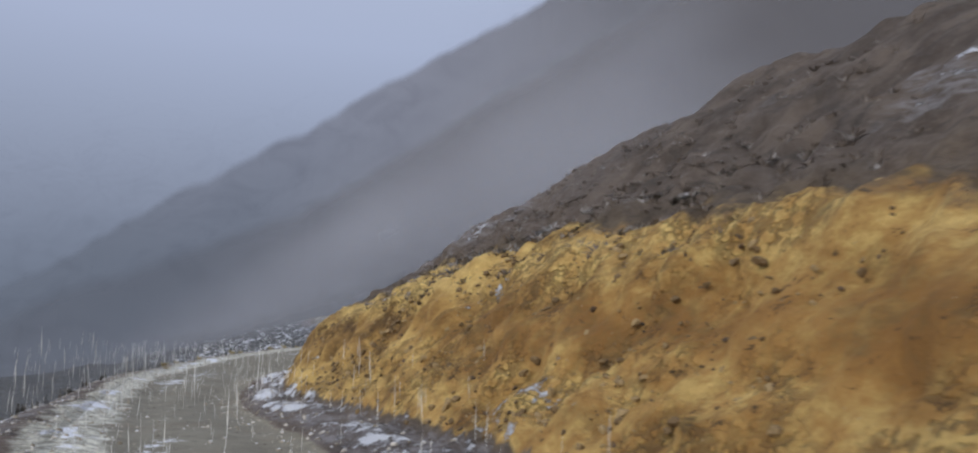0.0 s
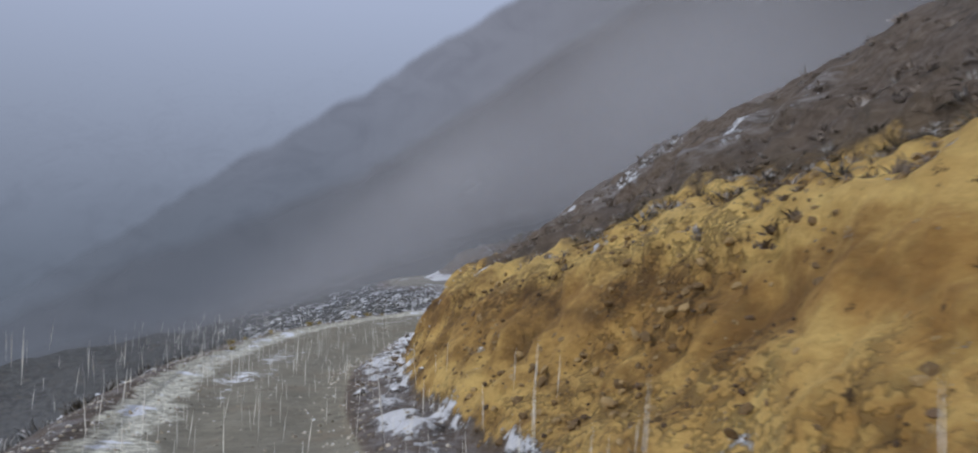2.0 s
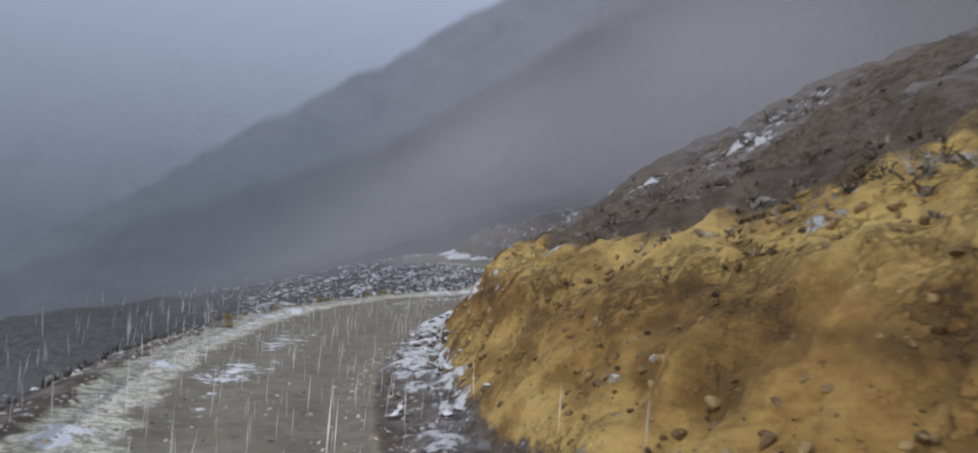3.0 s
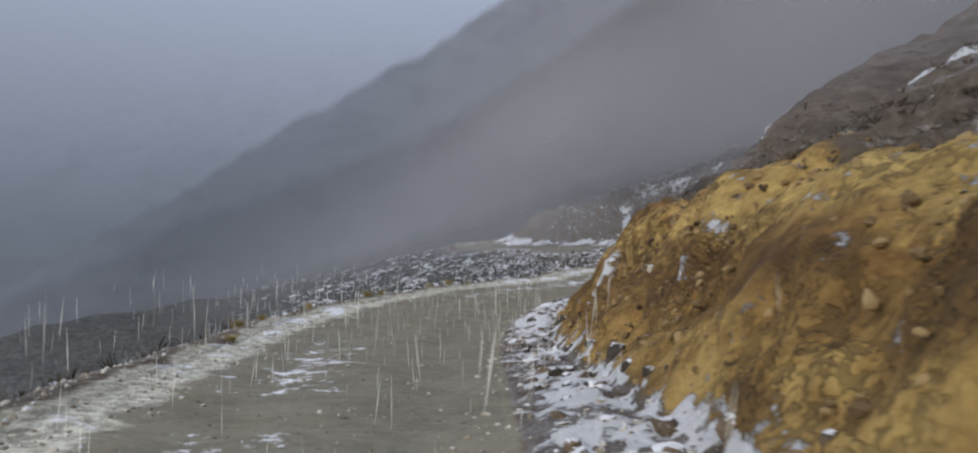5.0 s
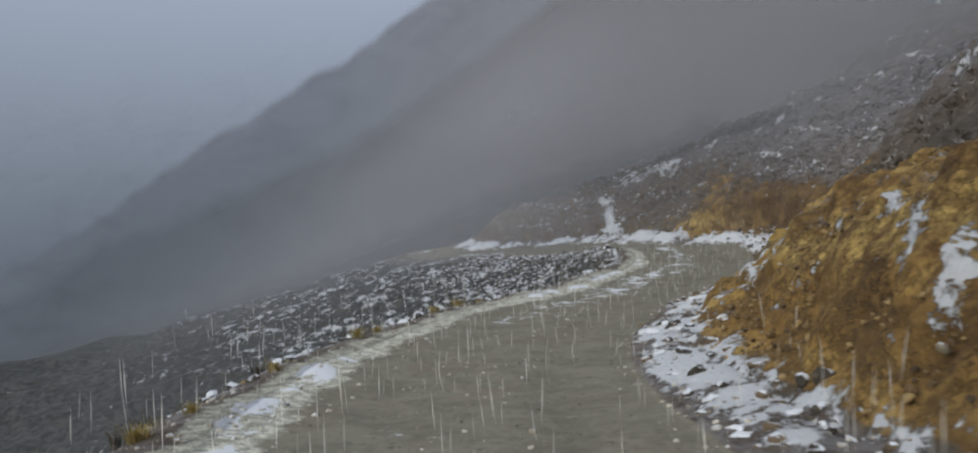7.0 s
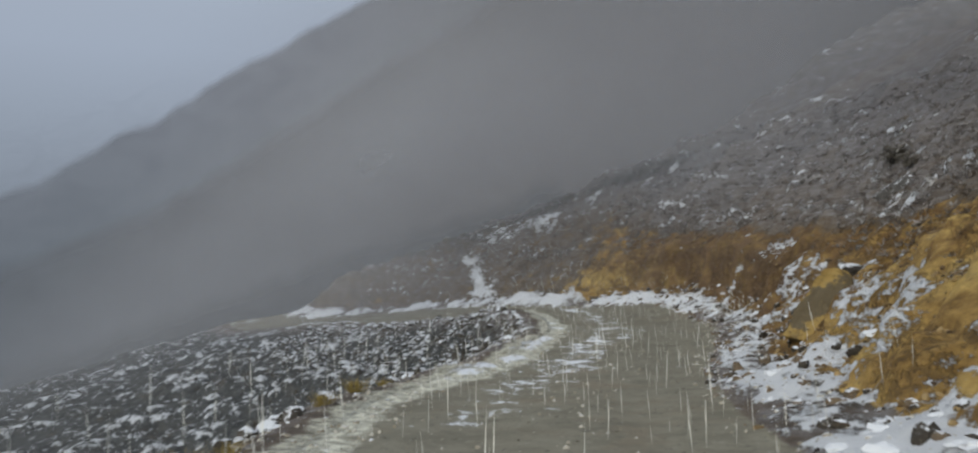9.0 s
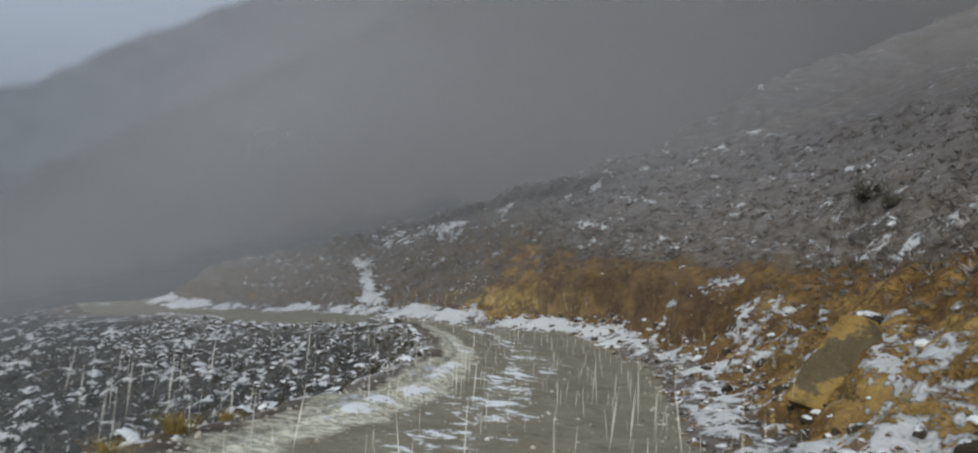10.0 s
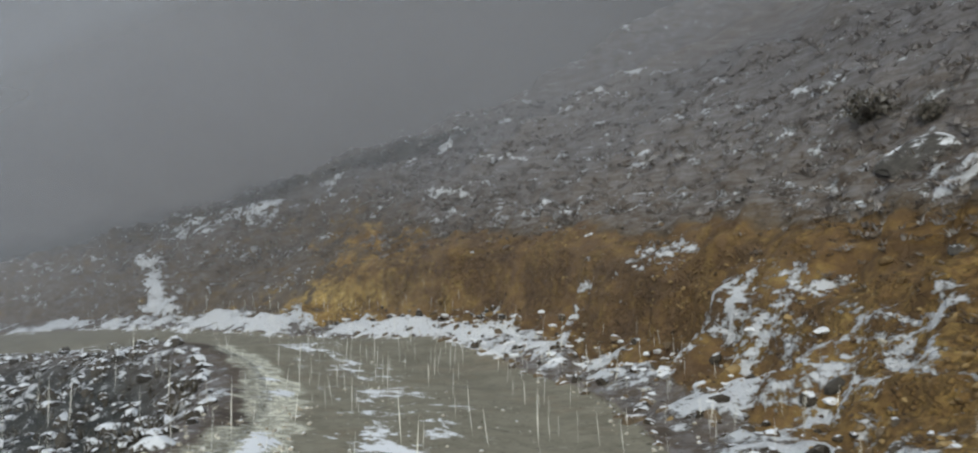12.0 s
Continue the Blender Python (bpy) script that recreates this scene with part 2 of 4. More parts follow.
def smooth_line(points, step=0.6):
    """A rounded line through the points, evenly sampled."""
    p = np.array(points, float)
    for _ in range(2):
        q = np.empty((2 * len(p), 2))
        q[0], q[-1] = p[0], p[-1]
        q[1:-1:2], q[2:-1:2] = 0.75 * p[:-1] + 0.25 * p[1:], 0.25 * p[:-1] + 0.75 * p[1:]
        p = q
    s = np.r_[0, np.cumsum(np.hypot(*np.diff(p, axis=0).T))]
    u = np.arange(0, s[-1], step)
    return np.stack([np.interp(u, s, p[:, 0]), np.interp(u, s, p[:, 1])], 1)


def lattice(ix, iy, iz, seed):
    h = (ix * 374761393 + iy * 668265263 + iz * 2147483647 + seed * 1274126177) & 0xFFFFFFFF
    h = ((h ^ (h >> 13)) * 1274126177) & 0xFFFFFFFF
    return ((h ^ (h >> 16)) & 0xFFFF) / 65535.0


def rough3(p, scale, seed=0, octaves=3, gain=0.5):
    """Value noise in -1..1 at the points p (n x 3)."""
    out, amp, total = np.zeros(len(p)), 1.0, 0.0
    for o in range(octaves):
        q = p * (scale * 2**o) + 17.3 * o
        i = np.floor(q).astype(np.int64)
        f = q - i
        f = f * f * (3 - 2 * f)
        v = 0
        for dx in (0, 1):
            for dy in (0, 1):
                for dz in (0, 1):
                    w = (f[:, 0] if dx else 1 - f[:, 0]) * (f[:, 1] if dy else 1 - f[:, 1]) * (f[:, 2] if dz else 1 - f[:, 2])
                    v = v + w * lattice(i[:, 0] + dx, i[:, 1] + dy, i[:, 2] + dz, seed + o)
        out, total, amp = out + amp * (2 * v - 1), total + amp, amp * gain
    return out / total


def step01(x, a, b):
    t = np.clip((x - a) / (b - a), 0, 1)
    return t * t * (3 - 2 * t)


INNER_LINE, OUTER_LINE = smooth_line(INNER), smooth_line(OUTER)


def nearest(p, line):
    """Distance to a sampled line, the side (+ on its right) and the y of the nearest point."""
    dist, side, at = np.empty(len(p)), np.empty(len(p)), np.empty(len(p))
    a, d = line[:-1], np.diff(line, axis=0)
    for k in range(0, len(p), 20000):
        q = p[k : k + 20000]
        rel = q[:, None] - a[None]
        u = np.clip((rel * d).sum(-1) / (d * d).sum(-1), 0, 1)
        off = rel - u[..., None] * d
        far = (off**2).sum(-1)
        j = far.argmin(1)
        r = np.arange(len(q))
        dist[k : k + 20000] = np.sqrt(far[r, j])
        side[k : k + 20000] = d[j, 1] * off[r, j, 0] - d[j, 0] * off[r, j, 1]
        at[k : k + 20000] = a[j, 1] + u[r, j] * d[j, 1]
    return dist, np.sign(side), at


def bank_rise(l, y):
    """The height of the cut bank and the hillside over the road, l metres in from the bank's foot."""
    lean = np.interp(l, [0, 0.3, 1.3, 2.1, 2.6, 3.4, 5.2, 7.2, 13.2, 41, 400], [0, 0.55, 1.5, 2.55, 3.0, 3.3, 4.7, 6.3, 10.4, 27, 270])
    steep = np.interp(l, [0, 0.3, 1.1, 1.7, 2.1, 3.2, 5.2, 7.2, 13.2, 41, 400], [0, 0.55, 1.75, 2.8, 3.05, 3.4, 4.7, 6.3, 10.4, 27, 270])
    low = np.interp(l, [0, 0.3, 0.8, 1.25, 1.7, 3.2, 5.2, 7.2, 13.2, 41, 400], [0, 0.55, 1.45, 2.15, 2.4, 3.1, 4.6, 6.3, 10.4, 27, 270])
    steep = steep + (low - steep) * (1 - step01(y, -7.5, -3.5))
    steep = lean + (steep - lean) * step01(y, -20, -14)
    broken = np.interp(l, [0, 1.0, 2.5, 4, 6, 9, 14, 40, 400], [0, 0.75, 2.3, 3.5, 5.8, 8.4, 11.6, 26, 250])
    wall = np.interp(l, [0, 0.5, 1.0, 1.25, 2.2, 4, 6, 9, 14, 40, 400], [0, 0.45, 1.1, 2.5, 3.2, 4.2, 5.9, 8.4, 11.6, 26, 250])
    rise = steep + (broken - steep) * step01(y, 1, 16)
    rise = rise + (wall - rise) * step01(y, 26, 38) * (1 - step01(y, 44, 53))
    # past its brow the slope eases off
    brow = np.interp(y, [-40, -25, -16, -10, -7, 1, 5, 10, 16, 22, 30, 40, 46, 49.5, 52, 57, 65, 75], [7.8, 7.4, 6.7, 5.9, 5.6, 5.0, 4.8, 5.8, 8.4, 13, 24, 34, 28, 10.8, 9.7, 8.0, 5.6, 3.0])
    over = np.maximum(rise - brow, 0)
    return rise - over + 0.26 * over


TRAILS = [[(19.4, 54.5), (20.8, 45.3), (20.2, 37.8), (19.2, 33)], [(15.6, 52.5), (16.5, 47.2), (16.9, 41.2)], [(22.3, 53), (22.8, 46.3), (22.2, 40)], [(17.8, 50), (19.0, 45.5), (19.0, 40.5)], [(24.5, 50), (24.8, 42), (23.9, 34)]]
SWATH = [(6.6, 23.2), (8.4, 26.0), (10.2, 28.4), (11.0, 29.2)]
SPUR = [(19.0, 53.2), (17.7, 55.2), (15.7, 59.0), (12.7, 62.8), (8.5, 68.0), (4.0, 74.0)]


def land(p):
    """Height and zones at plan points p (n x 2): road, clay, snow, verge."""
    di, si, yi = nearest(p, INNER_LINE)
    do, so, yo = nearest(p, OUTER_LINE)
    up, down = np.where(si > 0, di, 0.0), np.where(so < 0, do, 0.0)
    inside, outside = np.where(si < 0, di, 0.0), np.where(so > 0, do, 0.0)
    w = inside / (inside + outside + 1e-6)
    y = np.where(up > 0, yi, np.where(down > 0, yo, yi * (1 - w) + yo * w))
    z = np.interp(y, ROAD_Y, ROAD_Z)
    z = z - np.interp(y, [42, 52, 75, 90], [0, 0.9, 1.2, 1.0]) * np.where(down > 0, 1.0, w) * (up == 0)  # the far bend tips outwards
    p3 = np.c_[p, np.zeros(len(p))]
    n1, n2, n3 = rough3(p3, 0.09, 1, 3), rough3(p3, 0.5, 2, 3), rough3(p3, 2.2, 3, 2)
    # wheel ruts and a crown along the track
    mid = (outside - inside) / (outside + inside + 1e-6)
    on = (up == 0) & (down == 0)
    z = z + on * (0.008 * n2 + 0.002 * n3 - 0.05 * (np.exp(-(((mid - 0.32) / 0.13) ** 2)) + np.exp(-(((mid + 0.32) / 0.13) ** 2))))
    # loose stuff at the bank's foot, low verge on the outside
    z = z + on * (np.interp(y, [24, 34, 58, 66], [0.22, 0.4, 0.4, 0.2]) * np.exp(-((inside / 0.9) ** 2)) * (1 + 0.8 * n2 + 0.5 * n3) + 0.1 * np.exp(-((outside / 0.8) ** 2)) * (1 + n2))
    z = z + (up > 0) * (bank_rise(up, y) + np.interp(y, [24, 34, 58, 66], [0.22, 0.4, 0.4, 0.2]) * (1 + 0.8 * n2 + 0.5 * n3) * np.exp(-up / 0.6))
    z = z + (up > 0) * step01(up, 1.0, 8) * (0.45 * n2 * step01(up, 0, 10) + 0.16 * n3 + 1.8 * n1 * step01(up, 5, 30) + 0.16 * np.sin(up * 3.4 + 2.5 * n1 + 0.8 * n2) * step01(y, 18, 34))
    fall = np.interp(y, [-40, 20, 40, 58, 75, 95], [0.72, 0.66, 0.5, 0.32, 0.24, 0.3])
    z = z + (down > 0) * (0.1 * (1 + n2) * np.exp(-((down / 0.8) ** 2)) - fall * np.minimum(down, 150) * (0.25 + 0.75 * step01(down, 0, 2.5)) - 0.02 * np.maximum(down - 150, 0))
    z = z + (down > 0) * step01(down, 0.3, 5) * (0.5 * n2 + 0.26 * n3 + 2.5 * n1 * step01(down, 5, 40))
    road = on * step01(np.minimum(inside - 0.9, outside - 0.3), 0, 0.5)
    reach = np.interp(y, [-32, -26, -18, -14, -8, -4, 0, 6, 14, 28, 38, 46, 52, 60], [2.0, 2.5, 2.9, 1.5, 1.5, 2.0, 2.6, 2.8, 3.2, 3.2, 1.9, 2.4, 4.5, 4.0]) + 0.7 * n2 + 0.6 * n1
    clay = (up > 0) * (1 - step01(up, reach - 0.25, reach + np.interp(y, [-20, -5, 2, 14, 28, 38, 46, 52], [2.4, 1.3, 0.7, 1.2, 1.2, 0.6, 1.5, 4.0]))) * step01(up, 0.0, 0.2) * np.interp(y, [40, 46, 52, 62], [1, 0.85, 0.45, 0.3])
    verge = np.exp(-(((np.where(down > 0, -down, outside) - 0.7) / 0.62) ** 2)) * np.interp(y, [-40, 34, 44], [1, 1, 0.45]) * (up == 0) * (0.85 + 0.35 * n2 + 0.3 * n3)
    # snow: along the bank's foot, on the broken bank and in a strip by the spur, thin elsewhere
    foot = np.exp(-((np.where(up > 0, up * 2.2, inside) - np.where(up > 0, 0, 0.5)) ** 2) / np.interp(y, [-14, 0, 14, 34, 42], [0.5, 0.9, 0.9, 0.9, 2.2])) * np.interp(y, [-40, -8, 0, 12, 30, 40, 60], [0.55, 0.76, 0.9, 0.8, 0.7, 0.9, 0.9]) * (0.9 + np.interp(y, [50, 58], [0.45, 0.9]) * n2 + 0.3 * n3)
    heap = (up > 0) * step01(4.2 - up, 0, 2.5) * (0.36 + 0.33 * step01(n2, -0.15, 0.4)) * np.interp(y, [-2, 1, 4, 9, 13, 40, 46, 54], [0, 0.3, 0.6, 0.66, 0.95, 0.95, 0.6, 0.3])
    brow = (up > 0) * np.exp(-(((up - np.interp(y, [0, 14], [5.6, 5.5])) / 1.8) ** 2)) * step01(n2, -0.2, 0.4) * np.interp(y, [-40, -10, 5, 40], [0.66, 0.68, 0.64, 0.62])
    strip = np.exp(-(((p[:, 0] - 7.3 - 0.1 * (p[:, 1] - 58.5) + 0.9 * n2 + 0.3 * n3) / 0.95) ** 2)) * step01(p[:, 1], 57.5, 58.5) * step01(4.8 - up, 0, 0.8) * (up > 0) * 0.8
    nose = (up > 0) * 0.86 * np.exp(-(((p[:, 0] - 3.4) / 0.9) ** 2 + ((p[:, 1] - 3.6) / 2.8) ** 2)) * (0.68 + 0.55 * n3 + 0.3 * n2)
    crest = (up > 0) * np.exp(-(((up - np.interp(y, [40, 46, 49, 52, 57, 65], [10.5, 10.5, 9.4, 8.2, 6.0, 4.6])) / 1.1) ** 2)) * step01(n2, -0.1, 0.35) * np.interp(y, [40, 45, 60, 68], [0, 0.74, 0.74, 0.4])
    # sheep trails holding snow on the hollow's slope, laid to look level from the camera, and the spur's dark crest
    # with snow under it
    trails = np.zeros(len(p))
    for pts in TRAILS:
        dist, _, _ = nearest(p + 0.35 * np.c_[n2, n1], np.array(pts))
        trails = np.maximum(trails, 0.7 * np.exp(-((dist / 0.24) ** 2)) * step01(n2 + 0.5 * n1, -0.45, -0.1))
    ridge, _, _ = nearest(p + 0.5 * np.c_[n2, n1], np.array(SPUR))
    turf = np.exp(-((ridge / 0.9) ** 2)) * (up > 0)
    lobes = np.zeros(len(p))
    for cx, cy, r in ((18.2, 52.9, 0.7), (17.0, 53.8, 0.6), (14.8, 58.0, 0.8), (12.0, 61.6, 0.7), (12.8, 41.2, 1.2), (11.9, 34.2, 1.0), (10.2, 28.2, 1.3), (9.3, 26.2, 0.9), (9.5, 51.6, 1.0), (11.2, 46.4, 1.0), (13.3, 27.2, 0.7), (12.3, 25.0, 0.8)):
        lobes = np.maximum(lobes, 0.9 * np.exp(-(((p[:, 0] - cx + 0.6 * n2) ** 2 + (p[:, 1] - cy + 0.6 * n3) ** 2) / r**2)) * (0.85 + 0.4 * n3))
    swath, _, _ = nearest(p + 0.3 * np.c_[n2, n3], np.array(SWATH))
    lobes = np.maximum(lobes, 0.92 * np.exp(-((swath / 0.8) ** 2)) * (0.8 + 0.5 * n3 + 0.2 * n2))
    shelf = (up > 0) * np.exp(-(((up - 4.6 - 0.5 * n1) / 0.8) ** 2)) * step01(y, 17, 20) * step01(30 - y, 0, 3) * (0.6 + 0.2 * n3 + 0.25 * n2)
    level = np.interp(y, ROAD_Y, ROAD_Z) + bank_rise(up, y)
    tracks = sum(np.exp(-(((level - at + 0.35 * n1) / 0.2) ** 2)) * step01(n1 + 0.3 * n2 + wide, 0.0, 0.3) for at, wide in ((6.4, 0.1), (7.7, 0.3), (9.3, 0.25), (10.9, 0.2), (12.6, 0.1), (14.6, 0.2)))
    tracks = 0.53 * tracks * (up > 3.2) * step01(y, 26, 34) * step01(62 - y, 0, 8)
    dust = np.where(up > 0, 0.3 + 0.1 * n1 + 0.1 * step01(y, 12, 28) + 0.07 * step01(y, 16, 28) * np.exp(-(((up - 4.0) / 2.0) ** 2)) + 0.05 * np.sin(up * 3.4 + 2.5 * n1 + 0.8 * n2) * step01(y, 18, 34), np.where(down > 0, 0.42 + 0.12 * step01(y, 5, 18) + 0.12 * n2 + 0.2 * n3 - 0.3 * step01(down, 10, 40), 0.32 + 0.1 * n2 + 0.285 * np.exp(-(((mid + 0.3) / 0.3) ** 2)) * step01(1.4 * n1 + 0.4 * n2, -0.15, 0.4)))
    dust = np.where(clay > 0.45, 0.26 + 0.27 * step01(n2 + 0.3 * n3, 0.1, 0.5), dust)
    snow = np.clip(np.maximum.reduce([foot, heap, brow, shelf, trails, lobes, strip, crest, nose, tracks, dust, verge * (0.64 + 0.26 * n2 + 0.14 * n3)]), 0, 1)
    band = bank_rise(up, y)
    # pale seam; its weight at y 44-50 paints in a headlamp-lit patch
    pale = (up > 0) * np.exp(-(((band - np.interp(y, [-40, -6, 2, 20, 45], [2.7, 2.5, 2.2, 1.6, 1.6]) + 0.5 * n1) / 0.55) ** 2)) * np.interp(y, [-40, 8, 20, 40, 44, 50, 56], [1, 0.9, 0.5, 0.3, 1.2, 1.2, 0.3])
    # southern fill: headlamp brightness on the bank, painted as paler clay
    pale = np.maximum(pale, (up > 0) * np.interp(y, [-40, -24, -14, -5], [0.95, 0.75, 0.55, 0.25]) * (0.8 + 0.7 * n1 + 0.4 * n2))
    pale = np.maximum(pale, (up > 0) * 1.1 * np.exp(-(((up - reach + 0.35) / 0.3) ** 2)) * step01(y, -20, -15) * (1 - step01(y, 0, 4)))
    pale = pale - (up > 0) * 0.9 * np.exp(-(((band - np.interp(y, [-40, -6, 2, 12], [1.7, 1.6, 1.2, 1.0]) + 0.5 * n1) / 0.4) ** 2)) * np.interp(y, [-40, 8, 14], [1, 1, 0])
    rust = (up > 0) * np.clip(np.interp(y, [-36, -22, -12, -4, 2, 8, 16, 26, 36, 43, 48], [0.45, 0.3, 0.3, 0.4, 0.72, 0.75, 0.5, 0.9, 0.95, 0.72, 0.4]) + 0.4 * n1 + 0.35 * step01(band, 1.2, 2.8) * step01(y, -6, 2), 0, 1)
    # brown seam, held back in the south where headlamp brightness is painted in
    rust = np.clip(rust + (up > 0) * 0.6 * np.exp(-(((band - 1.9 + 0.6 * n1 + 0.25 * n2) / 0.45) ** 2)) * np.interp(y, [-40, -29, -25, -21, 4, 9], [0.1, 0.1, 0.4, 1, 1, 0]), 0, 1)
    rim = (up > 0) * np.exp(-(((up - reach - 0.55) / 0.45) ** 2)) * step01(n2 + 0.6 * n3, -0.25, 0.2) * step01(14 - y, 0, 5)
    turf = np.maximum(turf, rim)
    # last channel: snow dusting plus painted haze, less of it high up
    tones = np.c_[np.clip(pale, -0.9, 1.3), rust, np.maximum((down > 0) * step01(down, 0.3, 2.0), 0.85 * turf), (up > 0) * step01(up + 1.5 * n1, 3.5, 9.0) * step01(y, 8, 24) * (1 - 0.75 * step01(band + 1.5 * n1, 7.5, 14))]
    return z, road, clay, snow, verge, up, on, tones


def spaced(lo, hi, step, out_lo, out_hi, grow=1.09):
    """Grid lines: even between lo and hi, wider and wider beyond."""
    mid = list(np.arange(lo, hi, step))
    a, d = [], step
    x = lo
    while x > out_lo:
        d *= grow
        x -= d
        a.append(x)
    b, d, x = [], step, mid[-1]
    while x < out_hi:
        d *= grow
        x += d
        b.append(x)
    return np.array(a[::-1] + mid + b)


gx, gy = spaced(-8, 22, 0.15, -2500, 2500, 1.08), spaced(-34, 60, 0.15, -2500, 3000, 1.08)
mx, my = np.meshgrid(gx, gy)
plan = np.stack([mx.ravel(), my.ravel()], 1)
GZ, Z_ROAD, Z_CLAY, Z_SNOW, Z_VERGE, G_UP, G_ON, TONES = land(plan)
verts = np.c_[plan, GZ]
# push the clay face in and out along its own normal
hz = GZ.reshape(mx.shape)
slope_y, slope_x = np.gradient(hz, gy, gx)
nrm = np.stack([-slope_x.ravel(), -slope_y.ravel(), np.ones(len(plan))], 1)
nrm /= np.linalg.norm(nrm, axis=1)[:, None]
face = step01(G_UP, 0.05, 0.6) * step01(9 - G_UP, 0, 5)
columns = rough3(verts * (1.0, 1.0, 0.12), 1.3, 14, 2) * step01(verts[:, 1], 20, 28)  # the far wall weathers into columns
push = face * (0.3 * rough3(verts, 0.5, 11, 2) + 0.24 * rough3(verts, 1.5, 12, 2) + 0.13 * rough3(verts, 3.2, 13, 1) + 0.3 * columns) + 0.05 * step01(Z_SNOW, 0.45, 0.75)
verts = verts + nrm * push[:, None]
cols, rows_n = len(gx), len(gy)
i0 = (np.arange(rows_n - 1)[:, None] * cols + np.arange(cols - 1)[None]).ravel()
quads = np.stack([i0, i0 + 1, i0 + cols + 1, i0 + cols], 1)
zones = np.c_[Z_ROAD, Z_CLAY, Z_SNOW, Z_VERGE]


def sheet(name, pick, label, category):
    """The part of the ground sheet made of the picked faces."""
    f = quads[pick]
    used, back_to = np.unique(f, return_inverse=True)
    me = bpy.data.meshes.new(name)
    me.from_pydata(verts[used].tolist(), [], back_to.reshape(-1, 4).tolist())
    layer = me.attributes.new("zones", "FLOAT_COLOR", "POINT")
    layer.data.foreach_set("color", zones[used].astype(np.float32).ravel())
    layer = me.attributes.new("tones", "FLOAT_COLOR", "POINT")
    layer.data.foreach_set("color", TONES[used].astype(np.float32).ravel())
    me.polygons.foreach_set("use_smooth", np.ones(len(me.polygons), bool))
    me.materials.append(SOIL)
    return tagged(new(name, me), label, category, kind="structure")


q_on = G_ON[quads].mean(1) > 0.5
q_clay = (Z_CLAY[quads].mean(1) > 0.5) & ~q_on
sheet("road", q_on, "wet muddy mountain track with patches of snow", "road")
sheet("cut_bank", q_clay, "steep ochre clay bank cut along the track, flecked with snow", "bank")
sheet("ground", ~q_on & ~q_clay, "bare brown mountainside dusted with thin snow", "hillside")

# ---- far mountainsides, mist painted into their glow ----


def far_ridge(name, y, line, x0, x1, low, high, warm, z0, z1, soft, seed, label):
    """A ridge falling to the left, whose crest follows a line of (x, z) at a distance y."""
    xs = np.linspace(x0, x1, 400)
    p = np.c_[xs, np.full(len(xs), y), np.zeros(len(xs))]
    crest = np.interp(xs, *np.array(line, float).T) + y * (0.007 * rough3(p, 12.0 / y, seed, 3) + 0.006 * rough3(p, 50.0 / y, seed + 5, 3))
    drops = [0, 1, 2.5, 4.5, 7, 10, 14, 20, 30, 45, 70, 110, 170, 260, 400]
    vs, below, fs = [], [], []
    for k, drop in enumerate(drops):
        for x, h in zip(xs, crest):
            vs.append((x, y - 0.25 * drop, h - drop))
            below.append(drop)
    n = len(xs)
    for k in range(len(drops) - 1):
        for j in range(n - 1):
            fs.append((k * n + j, (k + 1) * n + j, (k + 1) * n + j + 1, k * n + j + 1))
    me = bpy.data.meshes.new(name)
    me.from_pydata(vs, [], fs)
    me.attributes.new("below_crest", "FLOAT", "POINT").data.foreach_set("value", np.array(below, np.float32))
    me.materials.append(painted_mist_material(name + "_haze", low, high, warm, z0, z1, soft))
    return tagged(new(name, me), label, "mountain", kind="structure")


far_ridge("backdrop_valley", 620, [(-2600, 34), (1500, 280)], -2600, 1500, (0.098, 0.114, 0.14), (0.24, 0.268, 0.335), (0.24, 0.256, 0.306), -60, 190, 230, 51, "backdrop with pale mist painted on, filling the valley below far slopes")
far_ridge("backdrop_far", 420, [(-700, -260), (-158, 54), (-40, 124), (25, 165), (500, 450)], -700, 500, (0.105, 0.12, 0.148), (0.185, 0.197, 0.24), (0.165, 0.168, 0.192), 0, 150, 7, 21, "far mountain ridge, pale with painted thick mist")
far_ridge("backdrop_near", 300, [(-600, -190), (-165, -1), (-120, 18), (-100, 25), (-70, 37), (-45, 51), (-21, 65), (29, 98), (69, 123), (700, 520)], -600, 700, (0.088, 0.098, 0.119), (0.137, 0.139, 0.162), (0.118, 0.113, 0.121), 0, 110, 9, 31, "brown mountainside fading into painted grey mist")
far_ridge("backdrop_low", 150, [(-400, -90), (-105, -16), (-83, -11), (-60, -6), (-35, 2), (-17, 8), (40, 26)], -400, 40, (0.085, 0.094, 0.112), (0.07, 0.075, 0.086), (0.075, 0.076, 0.083), -20, 9, 4, 61, "low spur of the valley side, dark crest in painted mist")

# ---- things on the ground ----
VZ = verts[:, 2].reshape(mx.shape)


